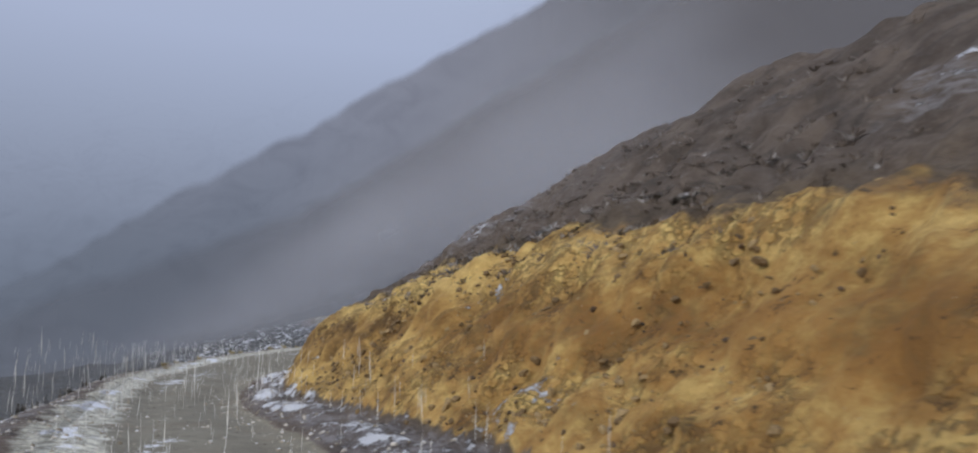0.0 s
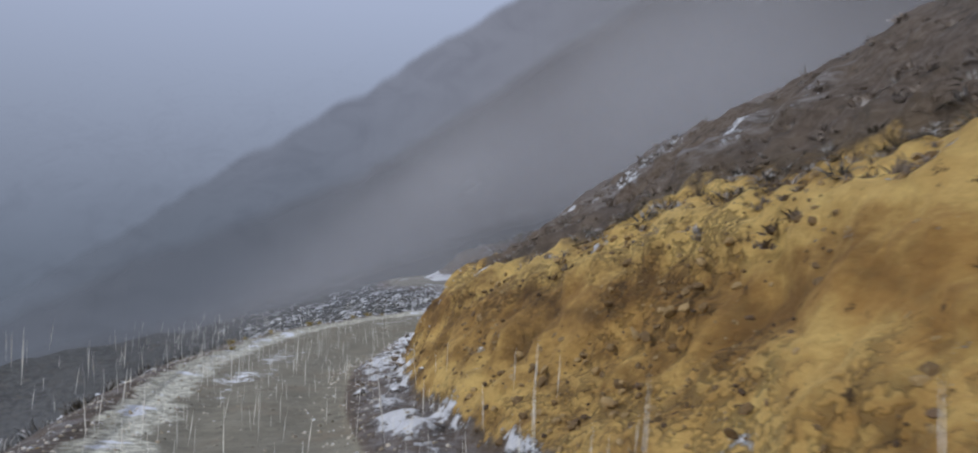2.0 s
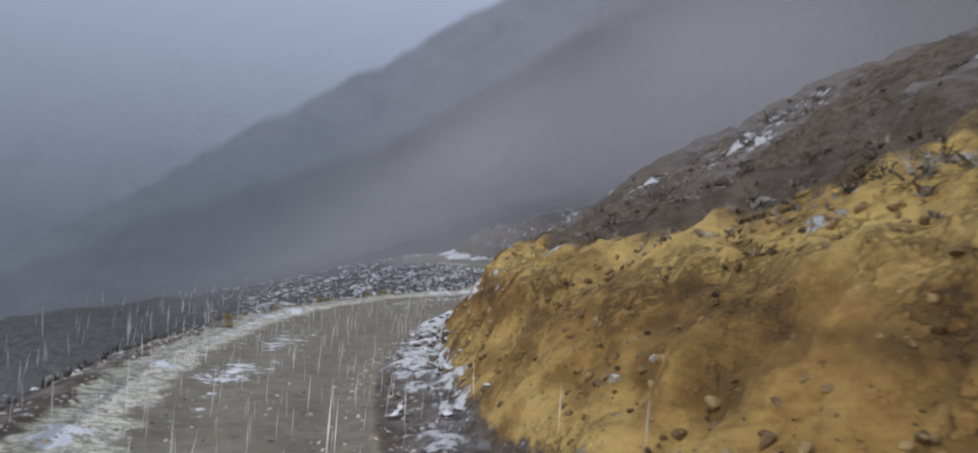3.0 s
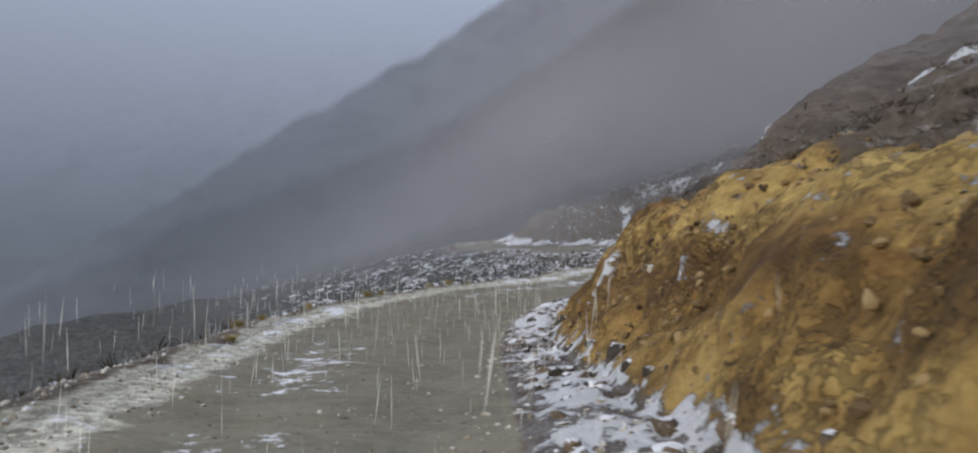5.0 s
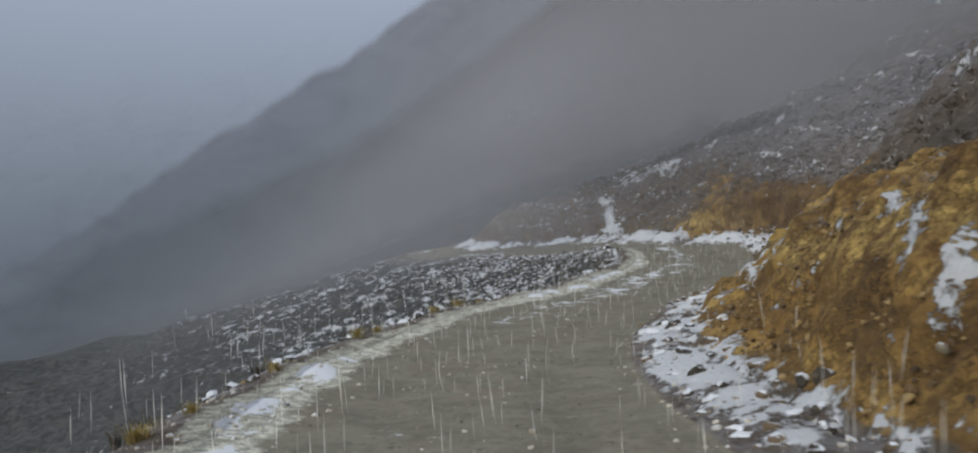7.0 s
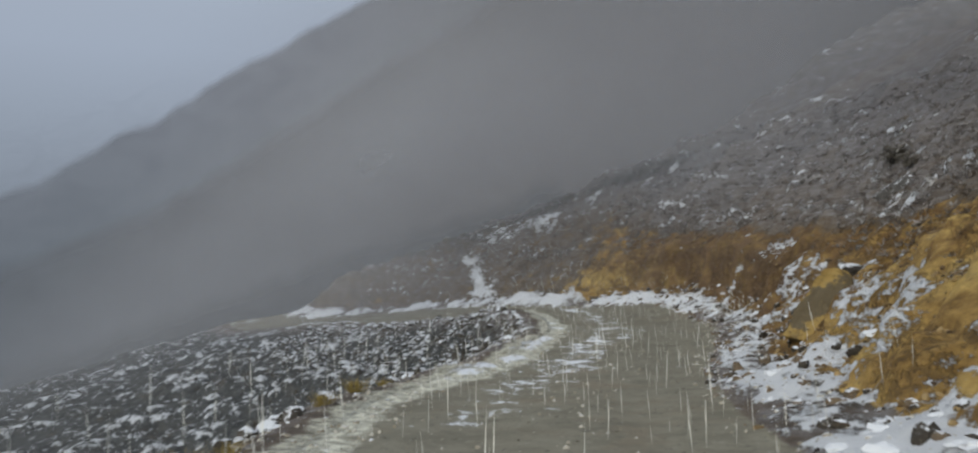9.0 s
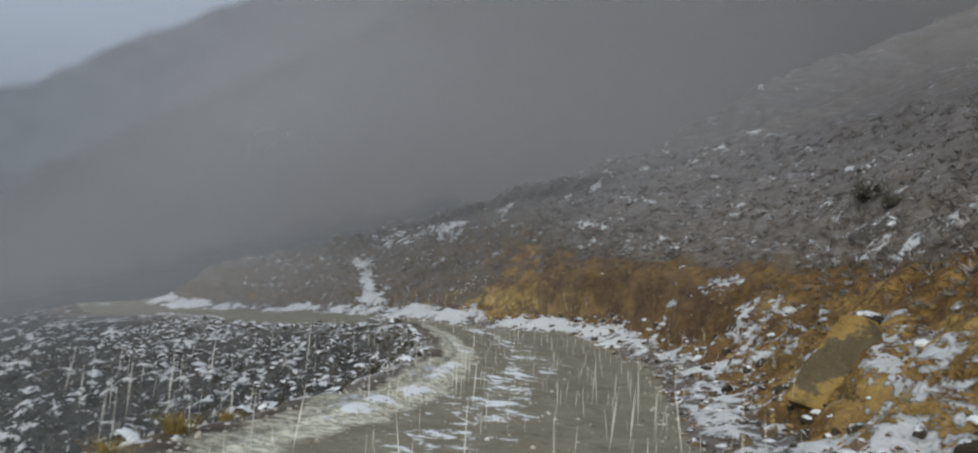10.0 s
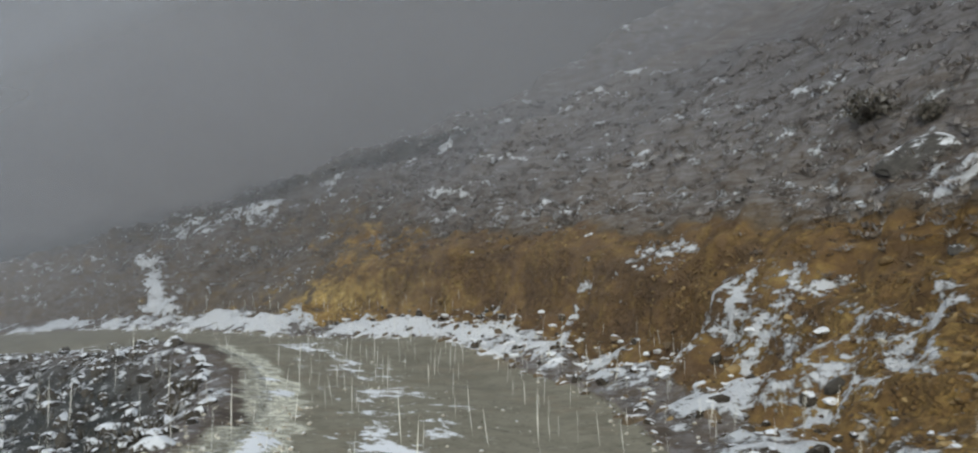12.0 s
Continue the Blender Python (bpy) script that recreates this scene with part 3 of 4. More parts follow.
def ground_at(x, y):
    """Height of the finished ground sheet (bilinear)."""
    x, y = np.atleast_1d(x).astype(float), np.atleast_1d(y).astype(float)
    i = np.clip(np.searchsorted(gx, x) - 1, 0, cols - 2)
    j = np.clip(np.searchsorted(gy, y) - 1, 0, rows_n - 2)
    u, v = (x - gx[i]) / (gx[i + 1] - gx[i]), (y - gy[j]) / (gy[j + 1] - gy[j])
    return (VZ[j, i] * (1 - u) + VZ[j, i + 1] * u) * (1 - v) + (VZ[j + 1, i] * (1 - u) + VZ[j + 1, i + 1] * u) * v


def beside(line, n, lo, hi, y0, y1, rng, side):
    """n plan points between lo and hi metres off an edge line (side +1: to its right)."""
    pick = line[(line[:, 1] > y0) & (line[:, 1] < y1)]
    k = rng.integers(0, len(pick) - 1, n)
    d = pick[k + 1] - pick[k]
    d /= np.linalg.norm(d, axis=1)[:, None]
    off = lo + (hi - lo) * rng.random(n)
    return pick[k] + d * rng.normal(0, 0.3, n)[:, None] + side * off[:, None] * np.stack([d[:, 1], -d[:, 0]], 1)


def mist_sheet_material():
    m = Mat("mist_stand_in")
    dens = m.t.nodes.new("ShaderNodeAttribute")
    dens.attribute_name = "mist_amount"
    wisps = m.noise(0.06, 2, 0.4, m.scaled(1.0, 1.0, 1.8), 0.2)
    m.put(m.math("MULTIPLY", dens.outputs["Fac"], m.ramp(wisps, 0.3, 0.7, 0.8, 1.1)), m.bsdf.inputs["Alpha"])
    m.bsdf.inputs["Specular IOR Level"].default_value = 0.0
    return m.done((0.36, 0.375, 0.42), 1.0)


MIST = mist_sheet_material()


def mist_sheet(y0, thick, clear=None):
    """A flat see-through sheet added in place of mist, thinning out towards the ground and its ends."""
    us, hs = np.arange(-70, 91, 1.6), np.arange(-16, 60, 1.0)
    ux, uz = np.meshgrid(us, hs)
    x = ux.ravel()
    # turned partly to face the camera's later views
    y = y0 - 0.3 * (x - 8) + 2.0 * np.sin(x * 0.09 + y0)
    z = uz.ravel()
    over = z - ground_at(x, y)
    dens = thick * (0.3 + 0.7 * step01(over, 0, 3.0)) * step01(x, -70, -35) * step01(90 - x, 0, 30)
    crest_cap = step01(13 + 0.65 * (x + 9) - z, 0, 9)  # capped below the far crests as the camera sees them, higher where the hillside is higher
    if clear is None:  # thicker over the valley, round the spur's end and over the hollow, to fade them for the camera
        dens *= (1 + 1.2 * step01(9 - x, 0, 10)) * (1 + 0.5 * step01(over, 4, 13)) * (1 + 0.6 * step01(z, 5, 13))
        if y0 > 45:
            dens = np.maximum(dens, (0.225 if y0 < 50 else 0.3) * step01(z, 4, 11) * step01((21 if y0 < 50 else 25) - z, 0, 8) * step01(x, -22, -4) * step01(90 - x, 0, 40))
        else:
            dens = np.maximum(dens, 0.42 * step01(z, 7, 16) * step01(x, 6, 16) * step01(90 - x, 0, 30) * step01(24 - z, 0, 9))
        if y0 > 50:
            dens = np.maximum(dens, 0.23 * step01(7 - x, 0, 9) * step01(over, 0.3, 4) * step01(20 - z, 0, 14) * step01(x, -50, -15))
        dens *= crest_cap * (step01(38 - x, 0, 12) if y0 > 45 else step01(36 - x, 0, 10))
    elif clear < 0:  # stands in the valley below the track, to pale the slope behind
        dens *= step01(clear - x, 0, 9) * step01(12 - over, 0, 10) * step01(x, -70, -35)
    else:  # kept off the track, clear of the camera's path
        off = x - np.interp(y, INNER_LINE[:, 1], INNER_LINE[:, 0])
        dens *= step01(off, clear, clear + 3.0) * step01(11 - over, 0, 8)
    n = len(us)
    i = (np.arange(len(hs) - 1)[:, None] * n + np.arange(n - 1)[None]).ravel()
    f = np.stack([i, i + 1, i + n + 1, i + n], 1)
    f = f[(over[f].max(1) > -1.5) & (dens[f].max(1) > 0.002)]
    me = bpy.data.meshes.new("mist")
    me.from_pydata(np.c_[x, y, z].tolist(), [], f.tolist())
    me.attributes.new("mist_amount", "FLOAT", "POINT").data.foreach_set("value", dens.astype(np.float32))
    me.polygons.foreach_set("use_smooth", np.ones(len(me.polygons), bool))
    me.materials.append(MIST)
    tagged(new("mist", me), "flat see-through sheet standing in for thin grey mist", "mist", kind="stuff")


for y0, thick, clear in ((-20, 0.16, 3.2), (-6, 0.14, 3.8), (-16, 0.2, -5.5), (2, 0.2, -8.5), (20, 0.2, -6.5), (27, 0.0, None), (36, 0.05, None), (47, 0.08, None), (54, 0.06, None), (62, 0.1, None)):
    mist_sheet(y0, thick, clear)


def stone_material(name, dark, light, speck, snow=0.0):
    m = Mat(name)
    info = m.t.nodes.new("ShaderNodeObjectInfo")
    isle = m.t.nodes.new("ShaderNodeNewGeometry")
    vary = m.math("FRACT", m.math("ADD", info.outputs["Random"], isle.outputs["Random Per Island"]))
    grain, fine = m.noise(5.0, 6, 0.7), m.noise(30.0, 4, 0.7)
    colour = m.mix(m.ramp(m.math("ADD", grain, m.math("MULTIPLY", m.math("SUBTRACT", vary, 0.5), 0.5)), 0.35, 0.65), dark, light)
    colour = m.mix(m.ramp(fine, 0.58, 0.7), colour, speck)
    if snow:
        up = m.t.nodes.new("ShaderNodeSeparateXYZ")
        m.t.links.new(isle.outputs["Normal"], up.inputs[0])
        lying = m.ramp(m.math("ADD", up.outputs["Z"], m.math("MULTIPLY", m.math("SUBTRACT", grain, 0.5), 1.4)), 1.08 - snow, 1.2 - snow)
        colour = m.mix(lying, colour, (0.78, 0.8, 0.84))
    m.bump(m.math("ADD", grain, m.math("MULTIPLY", fine, 0.4)), 0.8, 0.03)
    return m.done(colour, 0.82)


OCHRE_STONE = stone_material("ochre_stone", (0.16, 0.105, 0.05), (0.36, 0.255, 0.12), (0.45, 0.36, 0.2))
PALE_STONE = stone_material("pale_stone", (0.32, 0.28, 0.21), (0.6, 0.56, 0.48), (0.25, 0.2, 0.14), 0.25)
DARK_STONE = stone_material("dark_wet_stone", (0.045, 0.041, 0.037), (0.095, 0.087, 0.078), (0.16, 0.15, 0.135), 0.3)

FROST_CLOD = stone_material("frosted_turf_clod", (0.036, 0.032, 0.027), (0.085, 0.074, 0.06), (0.16, 0.145, 0.12), 0.5)
RUBBLE_STONE = stone_material("snowy_rubble_stone", (0.05, 0.042, 0.033), (0.17, 0.125, 0.08), (0.22, 0.19, 0.15), 0.32)
ROAD_STONE = stone_material("muddy_stone", (0.1, 0.09, 0.07), (0.24, 0.22, 0.17), (0.33, 0.31, 0.26))
BROWN_CLOD = stone_material("brown_clod", (0.075, 0.05, 0.03), (0.15, 0.1, 0.06), (0.2, 0.14, 0.08))


def slab_material():
    m = Mat("ochre_slab_stone")
    patch, grain, fine = m.noise(1.1, 4, 0.6), m.noise(6.0, 6, 0.7, m.scaled(1.0, 1.0, 3.0)), m.noise(35.0, 4, 0.7)
    colour = m.mix(m.ramp(patch, 0.46, 0.52), (0.42, 0.29, 0.1), (0.15, 0.12, 0.075))
    colour = m.mix(m.ramp(grain, 0.52, 0.7), colour, (0.12, 0.085, 0.04))
    colour = m.mix(m.ramp(fine, 0.58, 0.72), colour, (0.5, 0.39, 0.2))
    m.bump(m.math("ADD", grain, m.math("MULTIPLY", fine, 0.3)), 0.9, 0.06)
    return m.done(colour, 0.8)


SLAB_STONE = slab_material()


def snow_material():
    m = Mat("old_snow")
    grain = m.noise(9.0, 5, 0.7)
    m.bump(grain, 0.6, 0.03)
    m.bsdf.inputs["Subsurface Weight"].default_value = 0.0
    return m.done(m.mix(m.ramp(grain, 0.4, 0.7), (0.78, 0.8, 0.84), (0.88, 0.89, 0.91)), 0.75)


def grass_material(name, root, tip, frost):
    m = Mat(name)
    isle = m.t.nodes.new("ShaderNodeNewGeometry")
    tone = m.mix(isle.outputs["Random Per Island"], root, tip)
    return m.done(m.mix(m.math("MULTIPLY", m.ramp(m.noise(3.0, 3), 0.5, 0.65), frost), tone, (0.6, 0.6, 0.6)), 0.85)


SNOW = snow_material()
STRAW = grass_material("straw_grass", (0.2, 0.14, 0.04), (0.46, 0.36, 0.12), 0.1)
SCRUB = grass_material("frosted_scrub", (0.035, 0.03, 0.022), (0.13, 0.11, 0.08), 0.8)
HOAR = grass_material("hoar_grass", (0.17, 0.152, 0.142), (0.38, 0.35, 0.34), 0.7)
TUSSOCK = grass_material("dead_tussock", (0.14, 0.112, 0.088), (0.27, 0.225, 0.185), 0.45)


def rock_mesh(name, seed, subdivisions, material, flat=0.7, rough=0.28, angular=0.0):
    """An irregular stone about one metre across."""
    bm = bmesh.new()
    bmesh.ops.create_icosphere(bm, subdivisions=subdivisions, radius=0.5)
    co = np.array([v.co[:] for v in bm.verts])
    r = 1 + rough * rough3(co + seed * 7.7, 2.2, seed, 2) + 0.4 * rough * rough3(co + seed, 6.0, seed + 3, 1)
    co = co * r[:, None]
    if angular:  # cut flat faces into it
        g = np.random.default_rng(seed)
        for _ in range(9):
            d = g.normal(size=3)
            d /= np.linalg.norm(d)
            over = np.maximum(co @ d - (0.36 + 0.1 * g.random()), 0)
            co -= angular * over[:, None] * d
    co *= (1.0, 0.82, flat)
    for v, c in zip(bm.verts, co):
        v.co = c
    me = bpy.data.meshes.new(name)
    bm.to_mesh(me)
    bm.free()
    me.materials.append(material)
    if not angular:
        me.polygons.foreach_set("use_smooth", np.ones(len(me.polygons), bool))
    return me


def joined(name, shapes, places, sizes, rng, material, label, category, lean=0.5, squash=None):
    """One sheet of many small alike pieces: each takes one of the shapes, turned and scaled."""
    vs, fs, base = [], [], 0
    for (x, y, z), size in zip(places, sizes):
        co, faces = shapes[rng.integers(len(shapes))]
        turn = np.array((Euler((rng.normal(0, lean), rng.normal(0, lean), rng.random() * 6.28))).to_matrix())
        p = co * size @ turn.T
        if squash:
            p[:, 2] *= squash
        vs.append(p + (x, y, z))
        fs.extend([tuple(i + base for i in f) for f in faces])
        base += len(co)
    me = bpy.data.meshes.new(name)
    me.from_pydata(np.concatenate(vs).tolist(), [], fs)
    me.materials.append(material)
    return tagged(new(name, me), label, category, kind="stuff")


def shape_of(me):
    return np.array([v.co[:] for v in me.vertices]), [tuple(p.vertices) for p in me.polygons]


def tuft_shape(seed, blades, height, spread, width):
    """A tuft of bent blades growing from one point: each blade two faces."""
    g = np.random.default_rng(seed)
    vs, fs = [], []
    for _ in range(blades):
        a, out, h = g.random() * 6.28, spread * g.random(), height * (0.55 + 0.45 * g.random())
        d, w = np.array([math.cos(a), math.sin(a), 0]), np.array([-math.sin(a), math.cos(a), 0]) * width
        root = d * out * 0.3 + g.normal(0, 0.1, 3) * spread * (1, 1, 0)
        mid, tip = root + d * out * 0.35 + (0, 0, h * 0.6), root + d * out + (0, 0, h * (0.75 + 0.25 * g.random()))
        n = len(vs)
        vs += [root - w, root + w, mid + w * 0.7, mid - w * 0.7, tip]
        fs += [(n, n + 1, n + 2, n + 3), (n + 3, n + 2, n + 4)]
    return np.array(vs), fs


def with_height(plan_points, sink=0.0):
    return np.c_[plan_points, ground_at(plan_points[:, 0], plan_points[:, 1]) - sink]


rng = np.random.default_rng(7)

# single stones on the clay face, at its foot and along the verge
KINDS = [(rock_mesh("ochre_rock", k, 2, OCHRE_STONE, 0.6, 0.36, 0.8), "ochre") for k in range(4)]
KINDS += [(rock_mesh("pale_rock", 10 + k, 2, PALE_STONE, 0.55, 0.36, 0.8), "pale") for k in range(3)]
KINDS += [(rock_mesh("dark_rock", 20 + k, 2, DARK_STONE, 0.5, 0.4, 0.8), "dark") for k in range(3)]
WORDS = {"ochre": "ochre clay-stained stone set in the cut bank", "pale": "pale grey stone dusted with snow beside the track", "dark": "dark wet stone lying on loose clay"}


def scatter_rocks(points, small, large, weights, group):
    for x, y in points:
        name = rng.choice(["ochre", "pale", "dark"], p=weights)
        mesh = [me for me, kind in KINDS if kind == name]
        size = small + (large - small) * rng.random() ** 2.5
        z = float(ground_at(x, y)[0])
        ob = new("rock", mesh[rng.integers(len(mesh))])
        ob.matrix_world = pose(x, y, z - 0.14 * size, *(rng.normal(0, 25, 2)), rng.random() * 360) @ Matrix.Diagonal((size, size, size, 1))
        tagged(ob, WORDS[name], "rock", group)


scatter_rocks(beside(INNER_LINE, 60, 0.25, 2.2, -28, 12, rng, 1), 0.05, 0.22, (0.8, 0.1, 0.1), "stones in the clay bank")
scatter_rocks(beside(INNER_LINE, 70, 0.2, 3.2, 10, 48, rng, 1), 0.1, 0.42, (0.62, 0.14, 0.24), "stones in the snowy bank")
scatter_rocks(beside(INNER_LINE, 45, 0.1, 1.3, -30, 52, rng, -1), 0.08, 0.26, (0.3, 0.4, 0.3), "stones at the bank's foot")
scatter_rocks(beside(OUTER_LINE, 45, -0.4, 1.0, -28, 30, rng, 1), 0.08, 0.24, (0.2, 0.5, 0.3), "stones on the verge")

# larger blocks, each its own shape
for name, material, label, x, y, lift, size, turn, seed, flat, ang in (
    ("boulder", DARK_STONE, "dark wet boulder above the ochre slab", 8.5, 22.0, 0.02, (1.2, 0.9, 0.85), (0, 8, 30), 62, 0.6, 0.6),
    ("boulder", DARK_STONE, "dark rock outcrop topped with snow", 14.8, 28.5, -0.1, (1.5, 1.9, 0.8), (0, -40, 8), 63, 0.55, 0.6),
    ("boulder", DARK_STONE, "dark rock outcrop on the brow, streaked with snow", 7.9, -6.8, -0.4, (1.2, 2.2, 0.9), (0, -34, 12), 64, 0.5, 0.7),
    ("boulder", DARK_STONE, "dark rock outcrop on the brow of the clay nose", 7.8, 1.8, -0.35, (1.1, 2.0, 0.8), (0, -34, 12), 65, 0.5, 0.7),
    ("boulder", DARK_STONE, "dark rock outcrop among dead grass", 9.0, -12.3, -0.35, (1.0, 1.7, 0.7), (0, -34, 12), 66, 0.5, 0.7),
    ("boulder", PALE_STONE, "pale angular stone stuck in the clay nose", 3.75, -2.0, -0.05, (0.36, 0.24, 0.2), (24, 35, 20), 67, 0.7, 1.0),
):
    ob = new(name, rock_mesh(name, seed, 3, material, flat, 0.25, ang))
    ob.matrix_world = pose(x, y, float(ground_at(x, y)[0]) + lift, *turn) @ Matrix.Diagonal((*size, 1))
    tagged(ob, label, "boulder")


def slab(x, y, lift, turn):
    """An upright block of layered rock with broken corners."""
    bm = bmesh.new()
    outline = [(-0.6, -1.0), (-0.52, -0.35), (-0.34, 0.15), (-0.14, 0.66), (0.1, 0.76), (0.5, 0.66), (0.6, 0.3), (0.46, -0.2), (0.38, -0.6), (0.34, -1.0)]
    front = [bm.verts.new((px, -0.3 + 0.05 * math.sin(2.3 * k), pz)) for k, (px, pz) in enumerate(outline)]
    rear = [bm.verts.new((px * 0.85 + 0.05, 0.34, pz * 0.92)) for px, pz in outline]
    panel = bm.faces.new(front)
    bm.faces.new(rear[::-1])
    n = len(outline)
    for k in range(n):
        bm.faces.new((front[k], rear[k], rear[(k + 1) % n], front[(k + 1) % n]))
    bmesh.ops.recalc_face_normals(bm, faces=bm.faces)
    bmesh.ops.inset_individual(bm, faces=[panel], thickness=0.15, depth=-0.05)  # the split face, set back
    bmesh.ops.bevel(bm, geom=bm.edges[:], offset=0.035, segments=2, affect="EDGES")
    bmesh.ops.triangulate(bm, faces=bm.faces)
    bmesh.ops.subdivide_edges(bm, edges=[e for e in bm.edges if e.calc_length() > 0.2], cuts=4)
    co = np.array([v.co[:] for v in bm.verts])
    shift = 0.14 * rough3(co, 2.0, 91, 3)
    for v, d in zip(bm.verts, shift):
        v.co += Vector((d, 1.4 * d, 0.5 * d))
    bmesh.ops.triangulate(bm, faces=bm.faces)
    me = bpy.data.meshes.new("boulder")
    bm.to_mesh(me)
    bm.free()
    me.materials.append(SLAB_STONE)
    ob = new("boulder", me)
    ob.matrix_world = pose(x, y, float(ground_at(x, y)[0]) + lift, *turn)
    return tagged(ob, "large upright ochre slab leaning on the snowy bank", "boulder")


slab(7.35, 21.45, 0.2, (-24, 14, -42))

# crumbs of clay and stone too many to count
crumbs = [shape_of(rock_mesh("crumb", 30 + k, 2, OCHRE_STONE, 0.6, 0.5, 0.9)) for k in range(5)]
face_pts = np.concatenate([beside(INNER_LINE, 2600, 0.05, 2.8, -34, 14, rng, 1), beside(INNER_LINE, 1400, 0.1, 2.3, 12, 52, rng, 1)])
joined("clay_crumbs", crumbs, with_height(face_pts), 0.04 + 0.13 * rng.random(len(face_pts)) ** 3, rng, OCHRE_STONE, "crumbs of ochre clay on the cut bank", "rubble")
dark_pts = np.concatenate([beside(INNER_LINE, 700, 0.05, 2.4, -34, 14, rng, 1), beside(INNER_LINE, 1200, 0.1, 2.3, 12, 52, rng, 1)])
joined("dark_crumbs", crumbs, with_height(dark_pts), 0.025 + 0.09 * rng.random(len(dark_pts)) ** 3, rng, BROWN_CLOD, "dark crumbs of turf and stone on the clay bank", "rubble")
edge_pts = np.concatenate([beside(INNER_LINE, 1500, -0.1, 1.6, -34, 56, rng, -1), beside(OUTER_LINE, 2600, -0.5, 1.4, -34, 34, rng, 1), beside(OUTER_LINE, 700, 1.5, 4.5, -30, 40, rng, 1)])
joined("gravel", crumbs, with_height(edge_pts), 0.025 + 0.09 * rng.random(len(edge_pts)) ** 3, rng, PALE_STONE, "loose pale gravel along the track's edges", "gravel")

road_pts = np.stack([rng.uniform(0, 1, 2600), rng.uniform(-32, 46, 2600)], 1)
road_pts[:, 0] = np.interp(road_pts[:, 1], OUTER_LINE[:, 1], OUTER_LINE[:, 0]) * (1 - road_pts[:, 0]) + np.interp(road_pts[:, 1], INNER_LINE[:, 1], INNER_LINE[:, 0]) * road_pts[:, 0]
joined("road_stones", crumbs, with_height(road_pts, 0.005), 0.02 + 0.06 * rng.random(len(road_pts)) ** 3, rng, ROAD_STONE, "small stones pressed into the muddy track", "gravel")

# lumps of turf on the slope below the track, and stones tumbled to the foot of the bank
turf_pts = np.concatenate([beside(OUTER_LINE, 2000, 0.1, 5.5, 6, 60, rng, -1), beside(OUTER_LINE, 700, 0.7, 6.0, -24, 10, rng, -1)])
turf_size = (0.12 + 0.42 * rng.random(len(turf_pts)) ** 2.2) * np.interp(turf_pts[:, 1], [5, 18], [0.5, 1.0])
joined("turf_clods", crumbs, with_height(turf_pts, 0.02), turf_size, rng, FROST_CLOD, "dark turf clods capped with snow below the track", "turf", 0.5)
foot_pts = np.concatenate([beside(INNER_LINE, 700, -0.9, 1.3, 16, 48, rng, -1), beside(INNER_LINE, 260, -0.3, 1.0, -14, 16, rng, -1)])
joined("rubble", crumbs, with_height(foot_pts, 0.02), 0.07 + 0.3 * rng.random(len(foot_pts)) ** 2.6, rng, RUBBLE_STONE, "broken brown stones half buried in snow", "rubble", 0.6)

# clods of old snow
lumps = [shape_of(rock_mesh("clod", 50 + k, 2, SNOW, 0.6, 0.75)) for k in range(4)]
clod_pts = np.concatenate([beside(INNER_LINE, 300, 0.0, 0.9, -12, 60, rng, -1), beside(INNER_LINE, 50, 0.1, 2.2, 10, 44, rng, 1), beside(INNER_LINE, 260, 0.0, 1.4, 34, 62, rng, -1), beside(INNER_LINE, 160, 0.0, 0.9, 30, 60, rng, 1)])
joined("snow_clods", lumps, with_height(clod_pts, 0.03), 0.08 + 0.3 * rng.random(len(clod_pts)) ** 3, rng, SNOW, "clods of old snow at the bank's foot", "snow", 0.25, 0.6)

# grass: frosted scrub below the track, dead tussocks above it, straw-coloured tufts on the verge
scrub = [tuft_shape(70 + k, 16, 0.26, 0.24, 0.012) for k in range(5)]
scrub_pts = np.concatenate([beside(OUTER_LINE, 1500, 0.6, 9.0, -26, 62, rng, -1), beside(OUTER_LINE, 300, 0.5, 3.5, -20, 45, rng, -1)])
joined("scrub", scrub, with_height(scrub_pts, 0.03), 0.5 + 0.9 * rng.random(len(scrub_pts)), rng, SCRUB, "dark frosted scrub on the slope below the track", "scrub", 0.3)
tussock = [tuft_shape(80 + k, 20, 0.07, 0.17, 0.012) for k in range(5)]
tus_pts = np.concatenate([beside(INNER_LINE, 1500, 3.0, 8.0, -30, 66, rng, 1), beside(INNER_LINE, 2400, 2.0, 5.5, -32, 60, rng, 1)])
joined("tussocks", tussock, with_height(tus_pts, 0.02), 0.6 + 1.0 * rng.random(len(tus_pts)), rng, TUSSOCK, "dead brown tussock grass with frost on the hillside", "grass", 0.3)
frosted = [tuft_shape(85 + k, 16, 0.075, 0.2, 0.014) for k in range(5)]
frost_pts = np.concatenate([beside(INNER_LINE, 3000, 3.0, 12.0, 22, 52, rng, 1), beside(INNER_LINE, 900, 3.0, 9.0, 50, 68, rng, 1)])
joined("frosted_grass", frosted, with_height(frost_pts, 0.02), 0.7 + 1.3 * rng.random(len(frost_pts)), rng, HOAR, "grey grass stiff with hoar frost on the hollow's slope", "grass", 0.3)
rim_pts = beside(INNER_LINE, 420, 2.7, 4.2, -30, 12, rng, 1)
sods = [tuft_shape(90 + k, 34, 0.09, 0.22, 0.01) for k in range(4)]
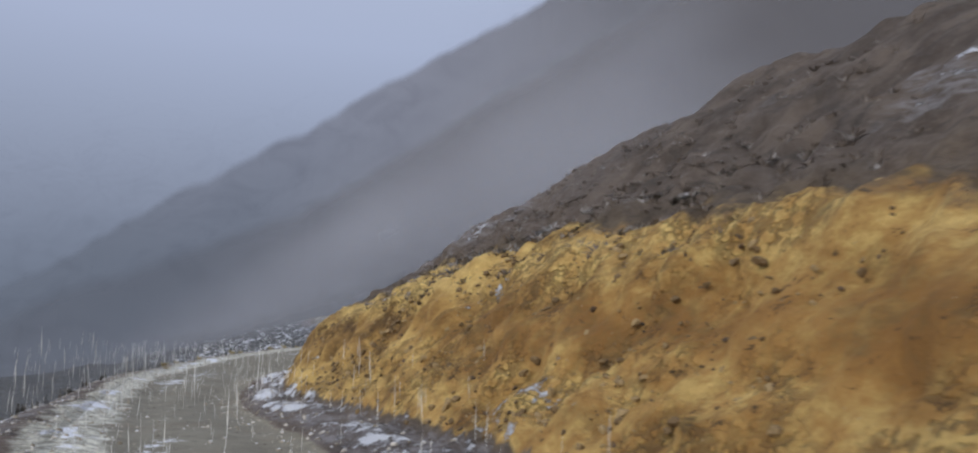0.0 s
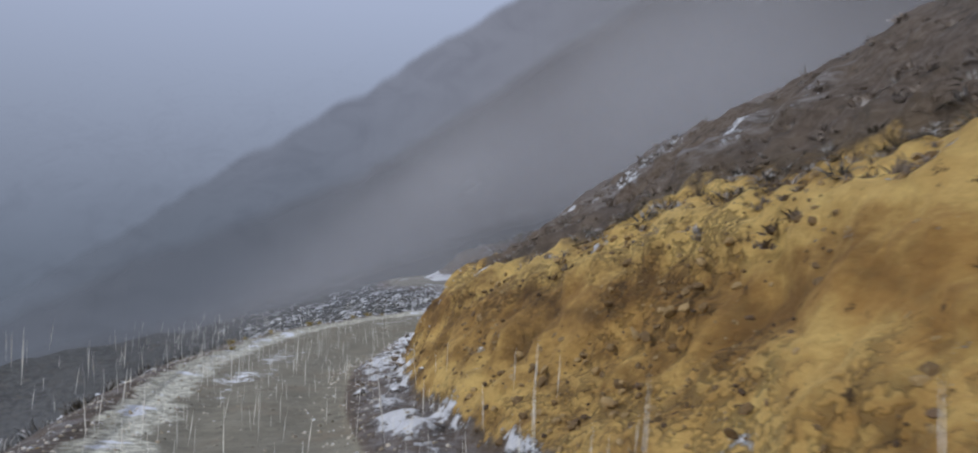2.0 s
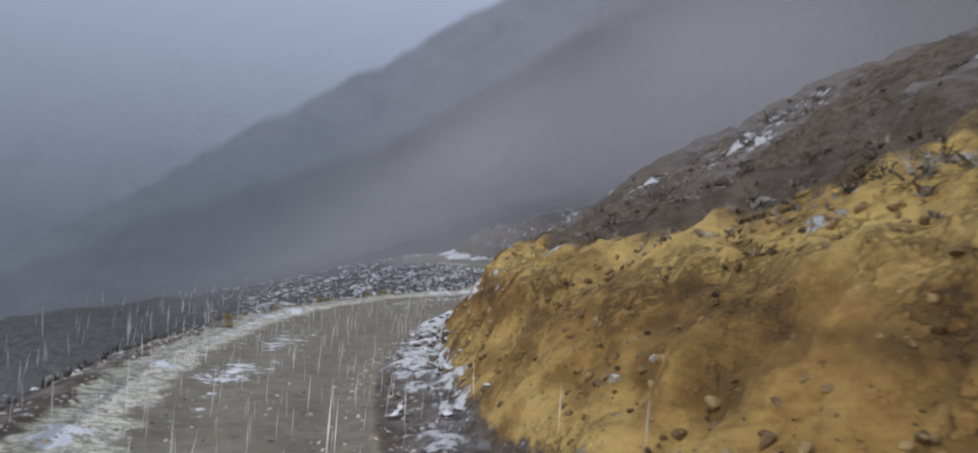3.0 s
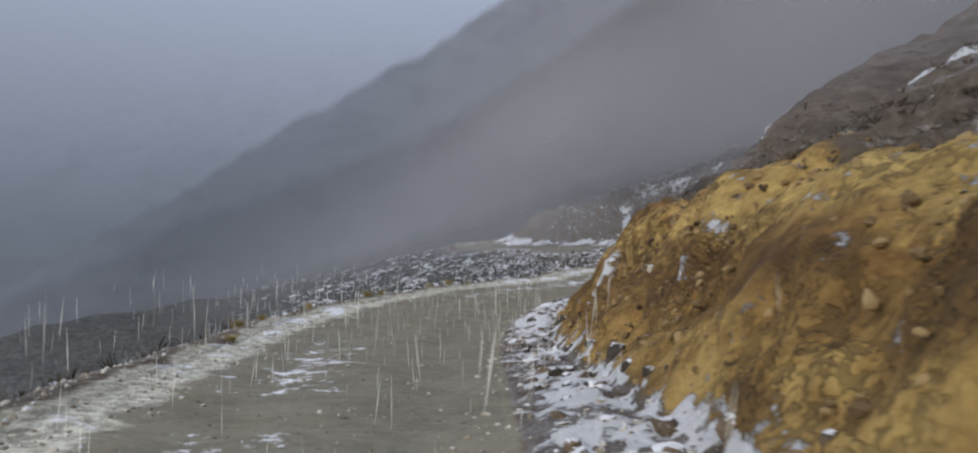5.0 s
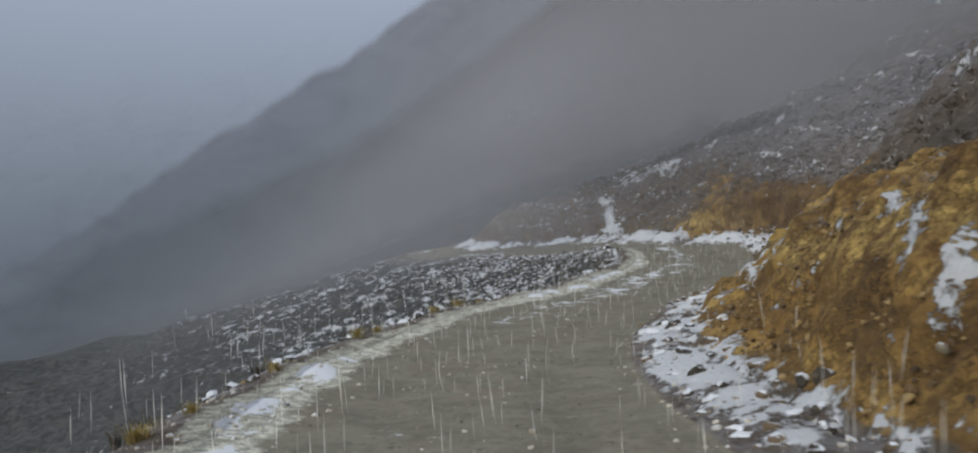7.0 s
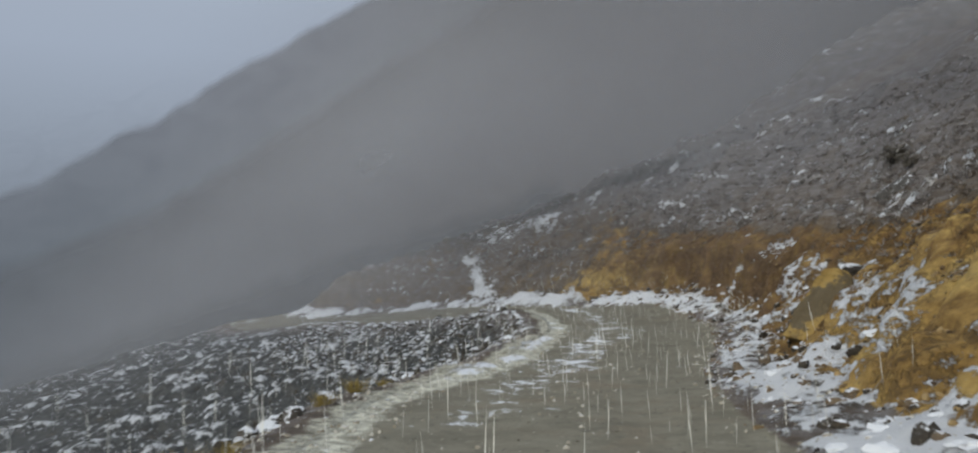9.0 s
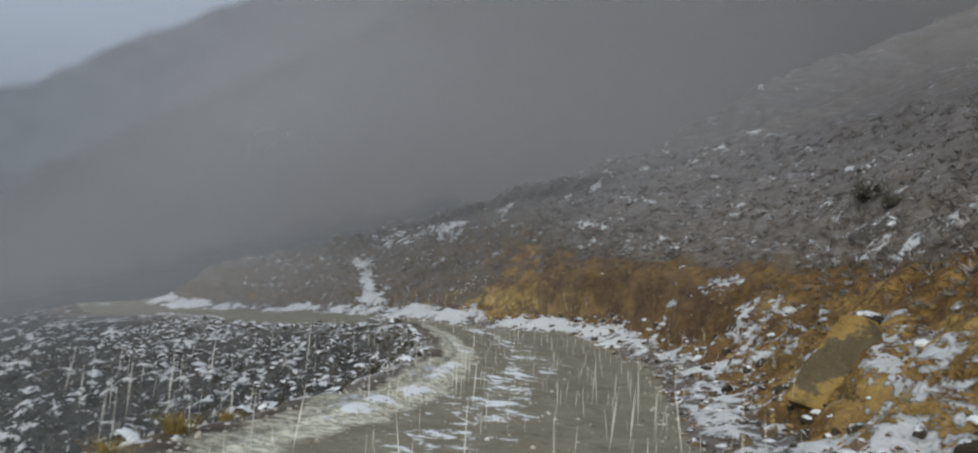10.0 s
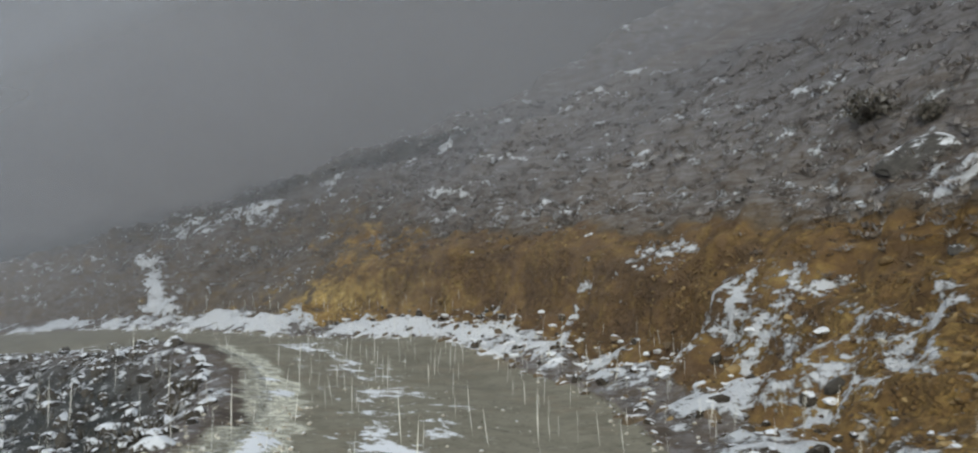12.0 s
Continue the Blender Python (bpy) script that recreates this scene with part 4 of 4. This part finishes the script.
joined("turf_rim", sods, with_height(rim_pts, 0.03), 0.5 + 0.9 * rng.random(len(rim_pts)), rng, SCRUB, "dark turf hanging over the rim of the clay bank", "turf", 0.4)
for k, (x, y, size) in enumerate(((-5.5, 5.0, 0.9), (-5.3, 6.2, 0.6), (-4.4, 13.9, 1.0), (-4.1, 14.8, 0.7), (-3.1, 19.0, 0.9), (-2.5, 20.6, 1.0), (-5.2, 9.9, 0.8), (-4.5, 2.2, 0.7), (-1.9, 22.2, 0.7))):
    co, faces = tuft_shape(100 + k, 110, 0.34, 0.42, 0.007)
    me = bpy.data.meshes.new("grass_tuft")
    me.from_pydata((co * size).tolist(), [], faces)
    me.materials.append(STRAW)
    ob = new("grass_tuft", me)
    ob.location = (x, y, float(ground_at(x, y)[0]) - 0.02)
    tagged(ob, "straw-yellow grass tuft on the snowy verge", "grass tuft", "tufts along the verge")


def shrub(x, y, size, seed):
    """A low dark shrub: forked twigs under a ragged crown of small leaves."""
    g = np.random.default_rng(seed)
    base = new("shrub")
    base.location = (x, y, float(ground_at(x, y)[0]) - 0.05)
    tagged(base, "low dark shrub on the frosted hillside", "shrub", "shrubs on the hillside")
    vs, fs, lv, lf = [], [], [], []
    for _ in range(26):
        a, out, h = g.random() * 6.28, size * (0.15 + 0.55 * g.random()), size * (0.3 + 0.45 * g.random())
        tip, w = np.array([math.cos(a) * out, math.sin(a) * out, h]), 0.012 * size
        n = len(vs)
        vs += [(-w, 0, 0), (w, 0, 0), (0, w * 1.6, 0), tuple(tip)]
        fs += [(n, n + 1, n + 3), (n + 1, n + 2, n + 3), (n + 2, n, n + 3)]
        for _ in range(34):
            c = tip * (0.55 + 0.5 * g.random()) + g.normal(0, 0.09, 3) * size
            d, e = g.normal(0, 0.035, 3) * size, g.normal(0, 0.035, 3) * size
            m0 = len(lv)
            lv += [tuple(c - d), tuple(c + e), tuple(c + d), tuple(c - e)]
            lf.append((m0, m0 + 1, m0 + 2, m0 + 3))
    for name, v, f, mat in (("twigs", vs, fs, SCRUB), ("crown", lv, lf, LEAF)):
        me = bpy.data.meshes.new(name)
        me.from_pydata(v, [], f)
        me.materials.append(mat)
        new(name, me).parent = base


LEAF = grass_material("dark_leaf", (0.085, 0.077, 0.064), (0.15, 0.135, 0.115), 0.3)
for k, (x, y, size) in enumerate(((16.4, 30.4, 0.95), (15.5, 28.6, 0.55), (12.6, 20.8, 0.75))):
    shrub(x, y, size, 200 + k)


# sleet stretched into streaks, kept low over the track where headlamps would light it
SLEET = Mat("sleet")
SLEET = SLEET.done((0.9, 0.89, 0.82), 0.5)
drops = []
while len(drops) < 1500:
    y = rng.uniform(-34, 48)
    x = rng.uniform(np.interp(y, OUTER_LINE[:, 1], OUTER_LINE[:, 0]) - 0.4, np.interp(y, INNER_LINE[:, 1], INNER_LINE[:, 0]) - 0.3)
    drops.append((x, y, float(ground_at(x, y)[0]) + rng.uniform(0.2, 1.3)))
bead = np.array([(0.0026, 0, 0), (-0.0013, 0.0022, 0), (-0.0013, -0.0022, 0), (0, 0, 0.13), (0, 0, -0.13)])
bead_faces = [(0, 1, 3), (1, 2, 3), (2, 0, 3), (1, 0, 4), (2, 1, 4), (0, 2, 4)]
joined("sleet", [(bead, bead_faces)], drops, 0.7 + 1.1 * rng.random(len(drops)), rng, SLEET, "wet sleet falling over the track", "sleet", 0.06)
